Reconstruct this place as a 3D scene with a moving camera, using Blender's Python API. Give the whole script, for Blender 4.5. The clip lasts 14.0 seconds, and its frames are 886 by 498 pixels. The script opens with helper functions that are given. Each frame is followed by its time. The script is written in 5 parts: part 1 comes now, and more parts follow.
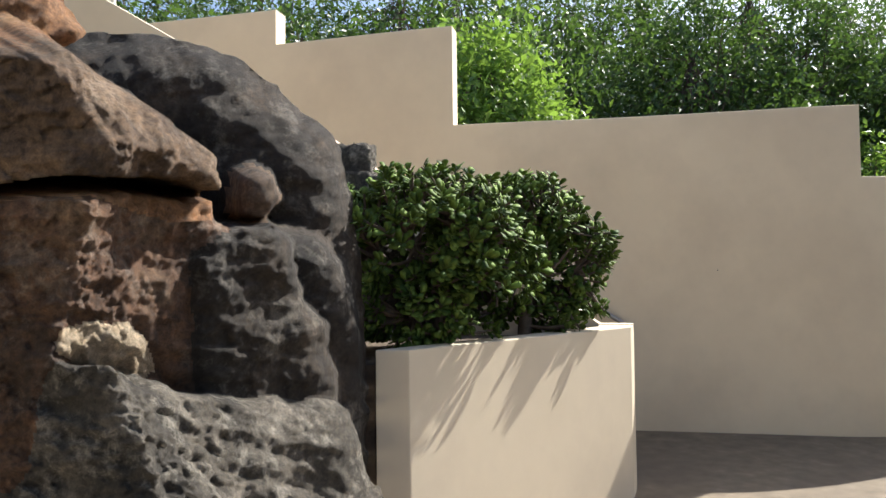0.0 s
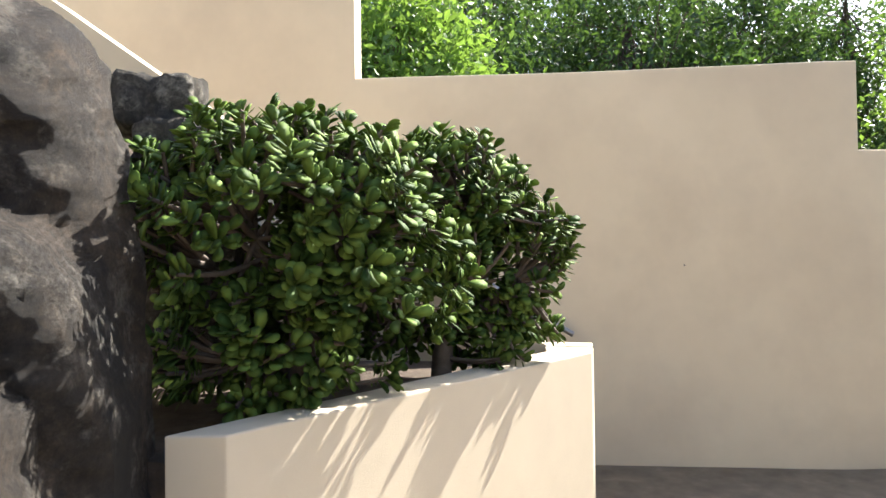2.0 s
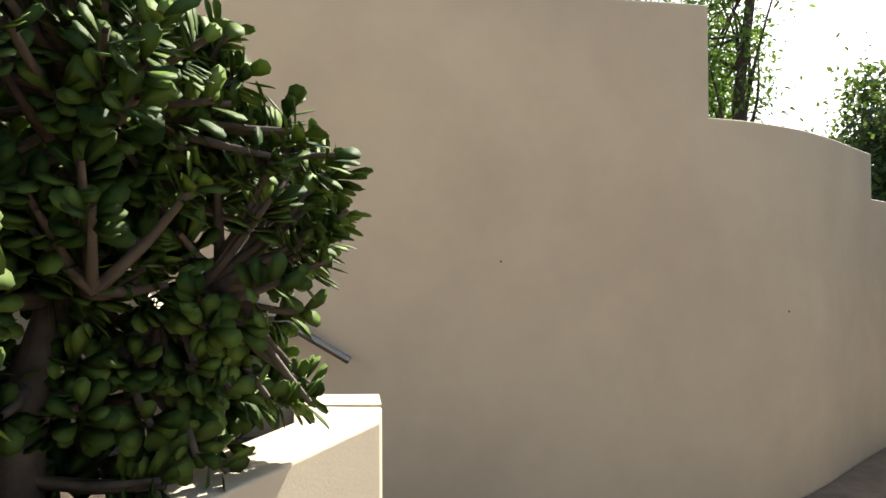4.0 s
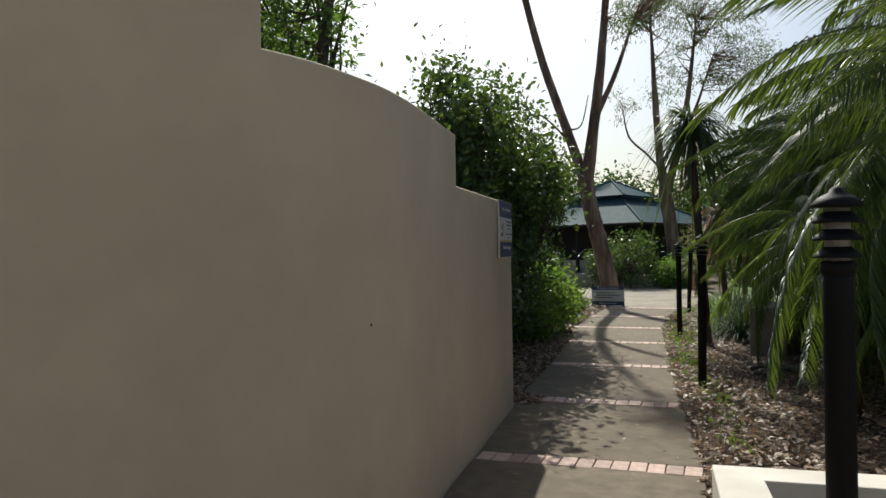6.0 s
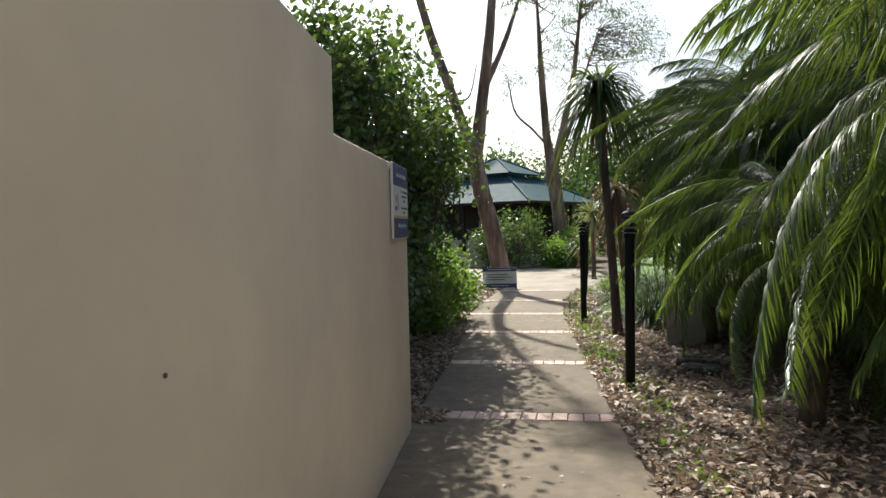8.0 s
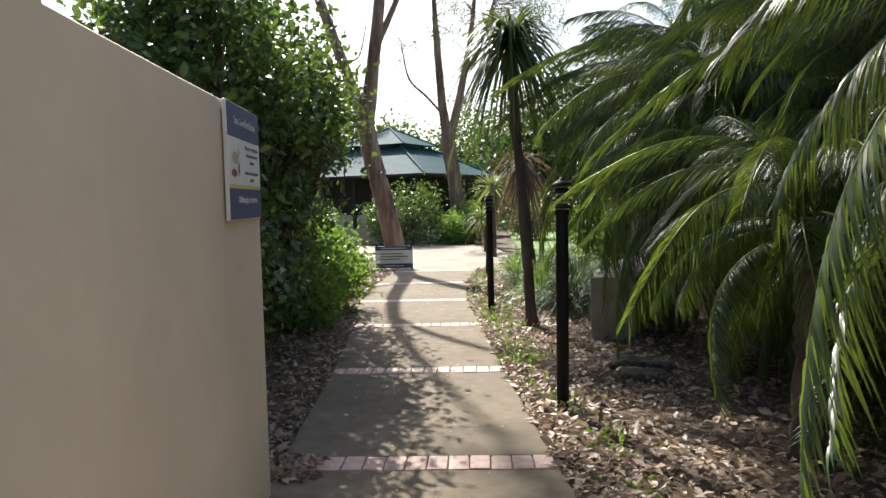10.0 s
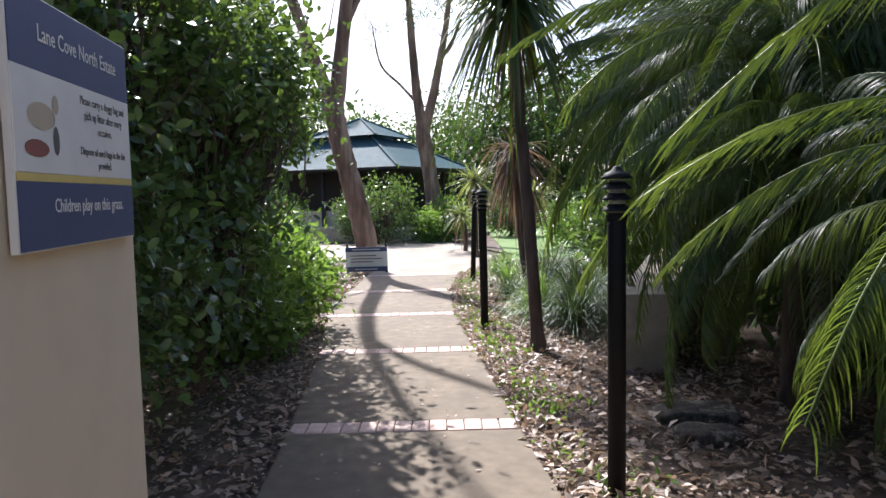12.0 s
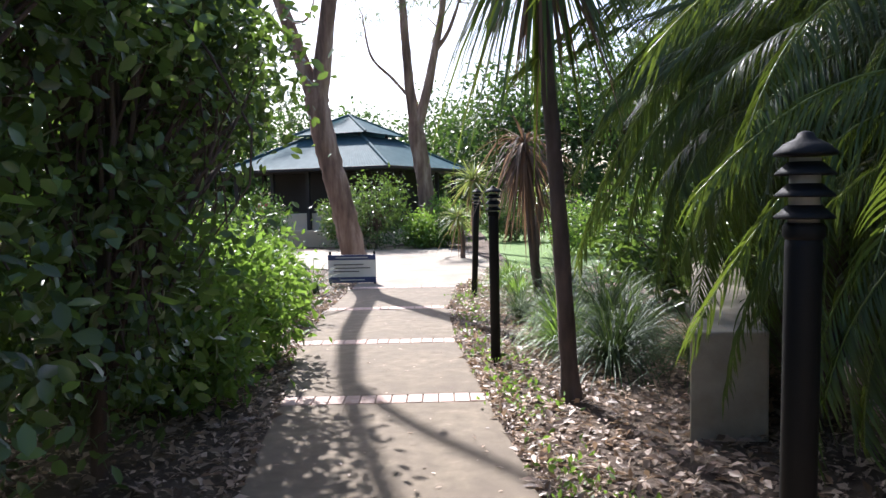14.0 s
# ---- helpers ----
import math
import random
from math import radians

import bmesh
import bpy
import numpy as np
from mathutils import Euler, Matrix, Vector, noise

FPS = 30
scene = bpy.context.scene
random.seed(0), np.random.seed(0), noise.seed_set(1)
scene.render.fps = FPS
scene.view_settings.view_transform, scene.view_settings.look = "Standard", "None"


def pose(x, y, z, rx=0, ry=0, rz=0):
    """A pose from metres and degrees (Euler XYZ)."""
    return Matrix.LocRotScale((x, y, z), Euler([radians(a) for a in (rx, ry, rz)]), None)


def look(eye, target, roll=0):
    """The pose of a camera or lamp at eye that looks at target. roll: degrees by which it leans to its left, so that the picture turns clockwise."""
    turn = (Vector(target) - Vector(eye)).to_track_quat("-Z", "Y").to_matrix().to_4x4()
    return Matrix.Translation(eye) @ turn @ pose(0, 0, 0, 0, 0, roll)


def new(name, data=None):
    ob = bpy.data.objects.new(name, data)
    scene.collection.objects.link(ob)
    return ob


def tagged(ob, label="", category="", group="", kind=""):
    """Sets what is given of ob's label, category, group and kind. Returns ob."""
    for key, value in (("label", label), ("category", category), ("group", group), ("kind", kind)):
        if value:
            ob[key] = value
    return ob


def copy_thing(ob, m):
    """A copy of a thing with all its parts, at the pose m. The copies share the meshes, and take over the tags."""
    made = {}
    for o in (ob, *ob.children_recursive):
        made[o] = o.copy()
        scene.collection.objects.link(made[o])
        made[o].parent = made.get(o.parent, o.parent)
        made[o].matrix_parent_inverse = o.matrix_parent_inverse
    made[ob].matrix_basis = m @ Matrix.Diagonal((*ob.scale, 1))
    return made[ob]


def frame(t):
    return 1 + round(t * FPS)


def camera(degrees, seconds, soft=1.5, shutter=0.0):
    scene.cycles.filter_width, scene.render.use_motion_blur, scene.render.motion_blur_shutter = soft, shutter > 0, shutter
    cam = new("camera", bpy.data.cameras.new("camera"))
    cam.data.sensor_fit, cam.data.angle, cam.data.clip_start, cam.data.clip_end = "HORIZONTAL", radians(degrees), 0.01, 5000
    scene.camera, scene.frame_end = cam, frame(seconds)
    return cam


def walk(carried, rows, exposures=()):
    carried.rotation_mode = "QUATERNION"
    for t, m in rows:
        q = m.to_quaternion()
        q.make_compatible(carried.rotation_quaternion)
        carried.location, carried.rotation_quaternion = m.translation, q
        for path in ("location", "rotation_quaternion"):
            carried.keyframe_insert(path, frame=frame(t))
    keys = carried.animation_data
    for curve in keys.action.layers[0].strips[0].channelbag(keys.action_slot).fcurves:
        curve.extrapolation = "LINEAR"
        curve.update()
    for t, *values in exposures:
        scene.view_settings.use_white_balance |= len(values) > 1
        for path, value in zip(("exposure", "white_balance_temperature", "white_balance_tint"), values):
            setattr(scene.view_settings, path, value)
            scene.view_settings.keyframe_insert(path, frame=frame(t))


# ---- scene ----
cam = camera(60.6, 14.0)
PATH = [
    (0.0, pose(2.831, -1.807, 1.431, 92.43, 0.69, 71.49)),
    (0.5, pose(2.430, -1.691, 1.464, 92.03, 0.77, 71.00)),
    (1.0, pose(2.065, -1.506, 1.476, 91.66, 0.73, 69.94)),
    (1.5, pose(1.725, -1.336, 1.512, 91.02, 0.63, 68.84)),
    (2.0, pose(1.421, -1.121, 1.544, 91.02, 0.82, 65.89)),
    (2.2, pose(1.307, -1.009, 1.539, 90.84, 0.71, 63.96)),
    (4.3, pose(-0.111, 0.093, 1.512, 90.80, 0.52, 47.31)),
    (4.5, pose(-0.138, 0.266, 1.515, 90.76, 0.65, 45.60)),
    (5.0, pose(-0.308, 0.630, 1.501, 90.70, 0.89, 37.81)),
    (5.5, pose(-0.443, 0.931, 1.493, 90.45, 0.79, 30.51)),
    (6.0, pose(-0.682, 1.295, 1.517, 90.15, 0.96, 19.51)),
    (6.5, pose(-0.848, 1.702, 1.500, 90.17, 1.29, 13.71)),
    (7.0, pose(-1.053, 2.071, 1.470, 90.14, 1.43, 12.86)),
    (7.5, pose(-1.174, 2.433, 1.471, 89.51, 1.48, 11.65)),
    (8.0, pose(-1.198, 2.862, 1.509, 88.48, 1.40, 10.53)),
    (8.5, pose(-1.270, 3.283, 1.478, 87.99, 1.41, 8.10)),
    (9.0, pose(-1.306, 3.736, 1.457, 87.05, 1.65, 5.29)),
    (9.2, pose(-1.310, 3.911, 1.469, 86.81, 1.70, 4.61)),
    (11.3, pose(-1.626, 5.675, 1.529, 85.91, 1.27, 0.51)),
    (11.5, pose(-1.639, 5.849, 1.528, 85.83, 1.41, 0.41)),
    (12.0, pose(-1.630, 6.305, 1.544, 85.83, 1.55, 0.25)),
    (12.5, pose(-1.672, 6.793, 1.526, 85.84, 1.55, -0.05)),
    (13.0, pose(-1.669, 7.275, 1.516, 85.92, 1.54, -0.28)),
    (13.5, pose(-1.668, 7.688, 1.503, 85.96, 1.37, -0.35)),
    (14.0, pose(-1.721, 8.144, 1.512, 86.02, 1.24, -0.37)),
]
walk(cam, PATH, exposures=[(0.0, 1.1, 5970, 9), (1.0, 1.5, 5970, 9), (2.2, 1.82, 6020, 9), (4.3, 0.95, 6300, 8), (5.0, 0.4, 6285, 7), (6.0, 0.0, 6014, 5), (6.5, -0.1, 5953, 5), (7.0, -0.2, 6093, 5), (7.5, -0.02, 6182, 5), (8.0, 0.75, 6071, 6), (8.5, 0.18, 6161, 6), (9.0, 0.6, 6250, 6), (11.5, 1.25, 5700, 15), (12.5, 1.22, 5570, 16), (13.5, 1.48, 5590, 16), (14.0, 1.3, 5600, 16)])

# ---- light ----
SUN_AZ, SUN_EL = radians(-20.0), radians(43.0)    # azimuth from +y towards +x
sun_dir = Vector((math.sin(SUN_AZ) * math.cos(SUN_EL), math.cos(SUN_AZ) * math.cos(SUN_EL), math.sin(SUN_EL)))
world = bpy.data.worlds.new("sky")
scene.world = world
world.use_nodes = True
wt = world.node_tree
sky = wt.nodes.new("ShaderNodeTexSky")
sky.sky_type, sky.sun_disc, sky.sun_elevation, sky.sun_rotation = "NISHITA", False, SUN_EL, SUN_AZ
sky.air_density, sky.dust_density, sky.ozone_density = 1.0, 3.0, 1.0
wt.links.new(sky.outputs[0], wt.nodes["Background"].inputs[0])
wt.nodes["Background"].inputs[1].default_value = 0.095
sun = new("sun", bpy.data.lights.new("sun", "SUN"))
sun.data.energy, sun.data.angle, sun.data.color = 5.0, radians(0.53), (1.0, 0.91, 0.78)
sun.matrix_world = look(sun_dir * 60, (0, 0, 0))


# ---- materials ----
def mat(name, rough=0.8, metal=0.0):
    m = bpy.data.materials.new(name)
    m.use_nodes = True
    b = m.node_tree.nodes["Principled BSDF"]
    b.inputs["Roughness"].default_value, b.inputs["Metallic"].default_value = rough, metal
    return m, m.node_tree, b


def node(nt, kind, **inputs):
    n = nt.nodes.new(kind)
    for k, v in inputs.items():
        n.inputs[k.replace("_", " ")].default_value = v
    return n


def ramp(nt, fac, stops):
    r = nt.nodes.new("ShaderNodeValToRGB")
    els = r.color_ramp.elements
    while len(els) < len(stops):
        els.new(0.5)
    for e, (p, c) in zip(els, stops):
        e.position, e.color = p, (*c, 1)
    nt.links.new(fac, r.inputs[0])
    return r.outputs[0]


def surface(name, stops, scale=4.0, detail=8.0, rough=0.85, bump=0.3, bump_scale=60.0, stretch=(1, 1, 1), metal=0.0,
            stain=None, stain_scale=0.8, random_mix=0.0, dist=0.01):
    """Two scales of noise for the colour, a finer one for the relief."""
    m, nt, b = mat(name, rough, metal)
    co = nt.nodes.new("ShaderNodeTexCoord")
    mp = nt.nodes.new("ShaderNodeMapping")
    mp.inputs["Scale"].default_value = stretch
    nt.links.new(co.outputs["Object"], mp.inputs[0])
    n1 = node(nt, "ShaderNodeTexNoise", Scale=scale, Detail=detail, Roughness=0.6)
    nt.links.new(mp.outputs[0], n1.inputs["Vector"])
    col = ramp(nt, n1.outputs[0], stops)
    if stain:
        n2 = node(nt, "ShaderNodeTexNoise", Scale=stain_scale, Detail=5.0, Roughness=0.65)
        nt.links.new(mp.outputs[0], n2.inputs["Vector"])
        f = ramp(nt, n2.outputs[0], [(0.42, (0, 0, 0)), (0.72, (1, 1, 1))])
        mx = nt.nodes.new("ShaderNodeMix")
        mx.data_type = "RGBA"
        nt.links.new(f, mx.inputs[0])
        nt.links.new(col, mx.inputs[6])
        mx.inputs[7].default_value = (*stain, 1)
        col = mx.outputs[2]
    if random_mix:
        info = nt.nodes.new("ShaderNodeObjectInfo")
        hs = nt.nodes.new("ShaderNodeHueSaturation")
        ma = nt.nodes.new("ShaderNodeMapRange")
        ma.inputs["To Min"].default_value, ma.inputs["To Max"].default_value = 1 - random_mix, 1 + random_mix
        nt.links.new(info.outputs["Random"], ma.inputs[0])
        nt.links.new(ma.outputs[0], hs.inputs["Value"])
        nt.links.new(col, hs.inputs["Color"])
        col = hs.outputs[0]
    nt.links.new(col, b.inputs["Base Color"])
    if bump:
        n3 = node(nt, "ShaderNodeTexNoise", Scale=bump_scale, Detail=6.0, Roughness=0.7)
        nt.links.new(mp.outputs[0], n3.inputs["Vector"])
        bp = node(nt, "ShaderNodeBump", Strength=bump, Distance=dist)
        nt.links.new(n3.outputs[0], bp.inputs["Height"])
        nt.links.new(bp.outputs[0], b.inputs["Normal"])
    return m


def leaf_mat(name, dark, light, glow, rough=0.4, through_mix=0.35, gloss=0.5):
    """Leaf: glossy front, light that shines through, colour varied leaf by leaf."""
    m, nt, b = mat(name, rough)
    g = nt.nodes.new("ShaderNodeNewGeometry")
    col = ramp(nt, g.outputs["Random Per Island"], [(0.0, dark), (0.75, light), (1.0, tuple(min(1, c * 1.35) for c in light))])
    nt.links.new(col, b.inputs["Base Color"])
    b.inputs["Specular IOR Level"].default_value = gloss
    tr = nt.nodes.new("ShaderNodeBsdfTranslucent")
    hs = node(nt, "ShaderNodeMix")
    hs.data_type = "RGBA"
    hs.inputs[0].default_value = 0.75
    nt.links.new(col, hs.inputs[6])
    hs.inputs[7].default_value = (*glow, 1)
    nt.links.new(hs.outputs[2], tr.inputs[0])
    mix = nt.nodes.new("ShaderNodeMixShader")
    mix.inputs[0].default_value = through_mix
    nt.links.new(b.outputs[0], mix.inputs[1])
    nt.links.new(tr.outputs[0], mix.inputs[2])
    nt.links.new(mix.outputs[0], nt.nodes["Material Output"].inputs[0])
    return m


def plain(name, c, rough=0.6, metal=0.0):
    return surface(name, [(0.3, tuple(x * 0.9 for x in c)), (0.7, c)], scale=9, rough=rough, bump=0.08, metal=metal)


STUCCO = surface("cream_render", [(0.3, (0.66, 0.565, 0.42)), (0.7, (0.72, 0.62, 0.465))], scale=1.3, rough=0.9, bump=0.25,
                 bump_scale=140, stain=(0.575, 0.49, 0.37), stain_scale=0.7, dist=0.004)
CAP = surface("pale_cap", [(0.3, (0.70, 0.65, 0.56)), (0.7, (0.80, 0.76, 0.68))], scale=3, rough=0.85, bump=0.2, stain=(0.5, 0.46, 0.4))
CONCRETE = surface("path_concrete", [(0.25, (0.115, 0.09, 0.06)), (0.6, (0.21, 0.168, 0.115)), (0.8, (0.31, 0.255, 0.18))], scale=7, rough=0.9, bump=0.5,
                   bump_scale=130, stain=(0.14, 0.11, 0.078), stain_scale=1.1, dist=0.006)
BLOCKWALL = surface("weathered_block", [(0.3, (0.36, 0.32, 0.24)), (0.7, (0.50, 0.45, 0.35))], scale=4, rough=0.9, bump=0.4, bump_scale=70, stain=(0.22, 0.20, 0.15), stain_scale=1.6)
PLAZA = surface("plaza_concrete", [(0.3, (0.25, 0.21, 0.16)), (0.7, (0.36, 0.31, 0.24))], scale=3, rough=0.85, bump=0.3, bump_scale=90, stain=(0.2, 0.165, 0.12), stain_scale=0.9)
BRICK = surface("brick_paver", [(0.3, (0.44, 0.29, 0.23)), (0.7, (0.62, 0.47, 0.40))], scale=14, rough=0.75, bump=0.4, bump_scale=90, random_mix=0.25)
SOIL = surface("garden_soil", [(0.3, (0.05, 0.035, 0.025)), (0.7, (0.14, 0.10, 0.07))], scale=9, rough=0.95, bump=0.9, bump_scale=40,
               stain=(0.17, 0.13, 0.09), stain_scale=2.5, dist=0.03)
LAWN = surface("lawn", [(0.3, (0.06, 0.12, 0.02)), (0.7, (0.16, 0.26, 0.05))], scale=14, rough=0.9, bump=0.8, bump_scale=90)
def rock_mat(name, stops, stain, scale=2.4, pale=0.0, runs=0.44):
    """Weathered sandstone: mottled colour, dark runs, pits and cracks as relief."""
    m, nt, b = mat(name, 0.88)
    co = nt.nodes.new("ShaderNodeTexCoord")
    n1 = node(nt, "ShaderNodeTexNoise", Scale=scale, Detail=14.0, Roughness=0.68)
    nt.links.new(co.outputs["Object"], n1.inputs["Vector"])
    col = ramp(nt, n1.outputs[0], stops)
    mp = nt.nodes.new("ShaderNodeMapping")
    mp.inputs["Scale"].default_value = (1.0, 1.0, 0.45)
    nt.links.new(co.outputs["Object"], mp.inputs[0])
    n2 = node(nt, "ShaderNodeTexNoise", Scale=1.9, Detail=9.0, Roughness=0.7)
    nt.links.new(mp.outputs[0], n2.inputs["Vector"])
    f = ramp(nt, n2.outputs[0], [(runs, (0, 0, 0)), (runs + 0.16, (0.92, 0.92, 0.92))])
    mx = nt.nodes.new("ShaderNodeMix")
    mx.data_type = "RGBA"
    nt.links.new(f, mx.inputs[0])
    nt.links.new(col, mx.inputs[6])
    mx.inputs[7].default_value = (*stain, 1)
    n4 = node(nt, "ShaderNodeTexNoise", Scale=6.5, Detail=12.0, Roughness=0.75)
    nt.links.new(co.outputs["Object"], n4.inputs["Vector"])
    f2 = ramp(nt, n4.outputs[0], [(0.52, (0, 0, 0)), (0.62, (pale, pale, pale))])
    mx2 = nt.nodes.new("ShaderNodeMix")
    mx2.data_type = "RGBA"
    nt.links.new(f2, mx2.inputs[0])
    nt.links.new(mx.outputs[2], mx2.inputs[6])
    mx2.inputs[7].default_value = (0.50, 0.46, 0.39, 1)
    n5 = node(nt, "ShaderNodeTexNoise", Scale=34.0, Detail=10.0, Roughness=0.85)
    nt.links.new(co.outputs["Object"], n5.inputs["Vector"])
    speck = ramp(nt, n5.outputs[0], [(0.36, (0.35, 0.34, 0.33)), (0.5, (0.95, 0.95, 0.95)), (0.64, (1.7, 1.65, 1.55))])
    mx3 = nt.nodes.new("ShaderNodeMix")
    mx3.data_type = "RGBA"
    mx3.blend_type = "MULTIPLY"
    mx3.inputs[0].default_value = 1.0
    nt.links.new(mx2.outputs[2], mx3.inputs[6])
    nt.links.new(speck, mx3.inputs[7])
    nt.links.new(mx3.outputs[2], b.inputs["Base Color"])
    n3 = node(nt, "ShaderNodeTexNoise", Scale=30.0, Detail=15.0, Roughness=0.9)
    nt.links.new(co.outputs["Object"], n3.inputs["Vector"])
    v = node(nt, "ShaderNodeTexVoronoi", Scale=5.0)
    v.feature = "DISTANCE_TO_EDGE"
    w = node(nt, "ShaderNodeVectorMath")
    w.operation = "MULTIPLY_ADD"
    nt.links.new(n4.outputs["Color"], w.inputs[0])
    w.inputs[1].default_value = (0.35, 0.35, 0.35)
    nt.links.new(co.outputs["Object"], w.inputs[2])
    nt.links.new(w.outputs[0], v.inputs["Vector"])
    edge_ = ramp(nt, v.outputs["Distance"], [(0.0, (0, 0, 0)), (0.06, (1, 1, 1))])
    ad = nt.nodes.new("ShaderNodeMath")
    ad.operation = "MULTIPLY_ADD"
    nt.links.new(edge_, ad.inputs[0])
    ad.inputs[1].default_value = 0.05
    nt.links.new(n3.outputs[0], ad.inputs[2])
    bp = node(nt, "ShaderNodeBump", Strength=1.0, Distance=0.035)
    nt.links.new(ad.outputs[0], bp.inputs["Height"])
    nt.links.new(bp.outputs[0], b.inputs["Normal"])
    return m


ROCK = rock_mat("grey_brown_rock", [(0.3, (0.018, 0.014, 0.011)), (0.5, (0.045, 0.032, 0.021)), (0.7, (0.125, 0.09, 0.06))], (0.018, 0.015, 0.012), 3.0, 0.22)
ROCK_FACE = rock_mat("stained_rock_face", [(0.3, (0.03, 0.020, 0.014)), (0.46, (0.095, 0.052, 0.03)), (0.58, (0.18, 0.092, 0.048)), (0.72, (0.26, 0.18, 0.115))], (0.032, 0.024, 0.018), 2.6, 0.25, 0.48)
ROCK_SLAB = rock_mat("brown_slab_rock", [(0.3, (0.055, 0.038, 0.027)), (0.5, (0.19, 0.12, 0.07)), (0.7, (0.38, 0.25, 0.145))], (0.045, 0.035, 0.027), 3.2, 0.15, 0.52)
ROCK_ORANGE = rock_mat("ochre_rock", [(0.3, (0.12, 0.062, 0.03)), (0.5, (0.36, 0.18, 0.08)), (0.7, (0.52, 0.32, 0.165))], (0.075, 0.052, 0.036), 2.4, 0.12, 0.55)
ROCK_CREAM = rock_mat("cream_sandstone", [(0.3, (0.36, 0.26, 0.17)), (0.5, (0.60, 0.48, 0.33)), (0.7, (0.74, 0.63, 0.47))], (0.30, 0.20, 0.13), 3.0, 0.3, 0.57)
ROCK_PALE = rock_mat("lichen_rock", [(0.3, (0.06, 0.053, 0.044)), (0.5, (0.13, 0.112, 0.088)), (0.68, (0.46, 0.41, 0.34))], (0.04, 0.036, 0.031), 2.2, 0.6, 0.45)
BLACK = plain("black_paint", (0.010, 0.011, 0.012), 0.62)
BLACK.node_tree.nodes["Principled BSDF"].inputs["Specular IOR Level"].default_value = 0.2
STEEL = plain("handrail_steel", (0.35, 0.33, 0.31), 0.35, 0.9)
BARK = surface("gum_bark", [(0.3, (0.07, 0.042, 0.03)), (0.5, (0.22, 0.14, 0.10)), (0.7, (0.42, 0.31, 0.235))], scale=5, rough=0.9, bump=0.8,
               bump_scale=12, stretch=(1, 1, 0.18), dist=0.03)
DARKBARK = surface("dark_bark", [(0.3, (0.05, 0.035, 0.028)), (0.7, (0.15, 0.11, 0.09))], scale=8, rough=0.95, bump=0.9, bump_scale=20, stretch=(1, 1, 0.3), dist=0.02)
TWIG = surface("jade_stem", [(0.3, (0.07, 0.052, 0.04)), (0.7, (0.17, 0.13, 0.10))], scale=16, rough=0.8, bump=0.5, bump_scale=40)
ROOF = surface("green_metal_roof", [(0.3, (0.05, 0.095, 0.105)), (0.7, (0.075, 0.13, 0.145))], scale=3, rough=0.7, bump=0.1)
ROOF.node_tree.nodes["Principled BSDF"].inputs["Specular IOR Level"].default_value = 0.06
DARKWOOD = plain("dark_timber", (0.035, 0.03, 0.026), 0.7)
JADE = leaf_mat("jade_leaf", (0.026, 0.060, 0.013), (0.125, 0.19, 0.038), (0.34, 0.44, 0.06), 0.65, 0.16, 0.16)
GLOSSY = leaf_mat("glossy_leaf", (0.03, 0.056, 0.024), (0.09, 0.15, 0.05), (0.22, 0.34, 0.04), 0.33, 0.3)
BRIGHT = leaf_mat("bright_leaf", (0.04, 0.09, 0.02), (0.12, 0.22, 0.045), (0.32, 0.50, 0.06), 0.45, 0.38)
GUM = leaf_mat("gum_leaf", (0.035, 0.055, 0.02), (0.10, 0.14, 0.06), (0.26, 0.34, 0.08), 0.45, 0.4)
WOODS = leaf_mat("woodland_leaf", (0.016, 0.034, 0.012), (0.05, 0.095, 0.028), (0.16, 0.28, 0.04), 0.45, 0.3)
PALM = leaf_mat("palm_leaflet", (0.014, 0.032, 0.012), (0.045, 0.082, 0.024), (0.34, 0.46, 0.045), 0.4, 0.24, 0.35)
CORDY = leaf_mat("cordyline_leaf", (0.06, 0.10, 0.025), (0.17, 0.23, 0.07), (0.42, 0.48, 0.10), 0.4, 0.4)
DEADLEAF = leaf_mat("withered_leaf", (0.07, 0.045, 0.03), (0.20, 0.135, 0.09), (0.30, 0.18, 0.10), 0.7, 0.25)
LITTER = leaf_mat("leaf_litter", (0.09, 0.06, 0.042), (0.48, 0.36, 0.265), (0.46, 0.32, 0.19), 0.5, 0.2)
TUSSOCK = leaf_mat("tussock_blade", (0.018, 0.038, 0.015), (0.05, 0.09, 0.034), (0.20, 0.30, 0.06), 0.55, 0.22)
NAVY = plain("sign_navy", (0.055, 0.07, 0.17), 0.6)
WHITE = plain("sign_white", (0.72, 0.72, 0.70), 0.6)
YELLOW = plain("sign_yellow", (0.62, 0.50, 0.16), 0.6)
INK = plain("sign_ink", (0.08, 0.08, 0.09), 0.5)
TAN = plain("sign_tan", (0.45, 0.38, 0.28), 0.5)
RED = plain("sign_red", (0.25, 0.07, 0.06), 0.5)
LENS = plain("lamp_lens", (0.35, 0.36, 0.36), 0.3)
CLOTH = plain("striped_cloth", (0.45, 0.12, 0.14), 0.8)


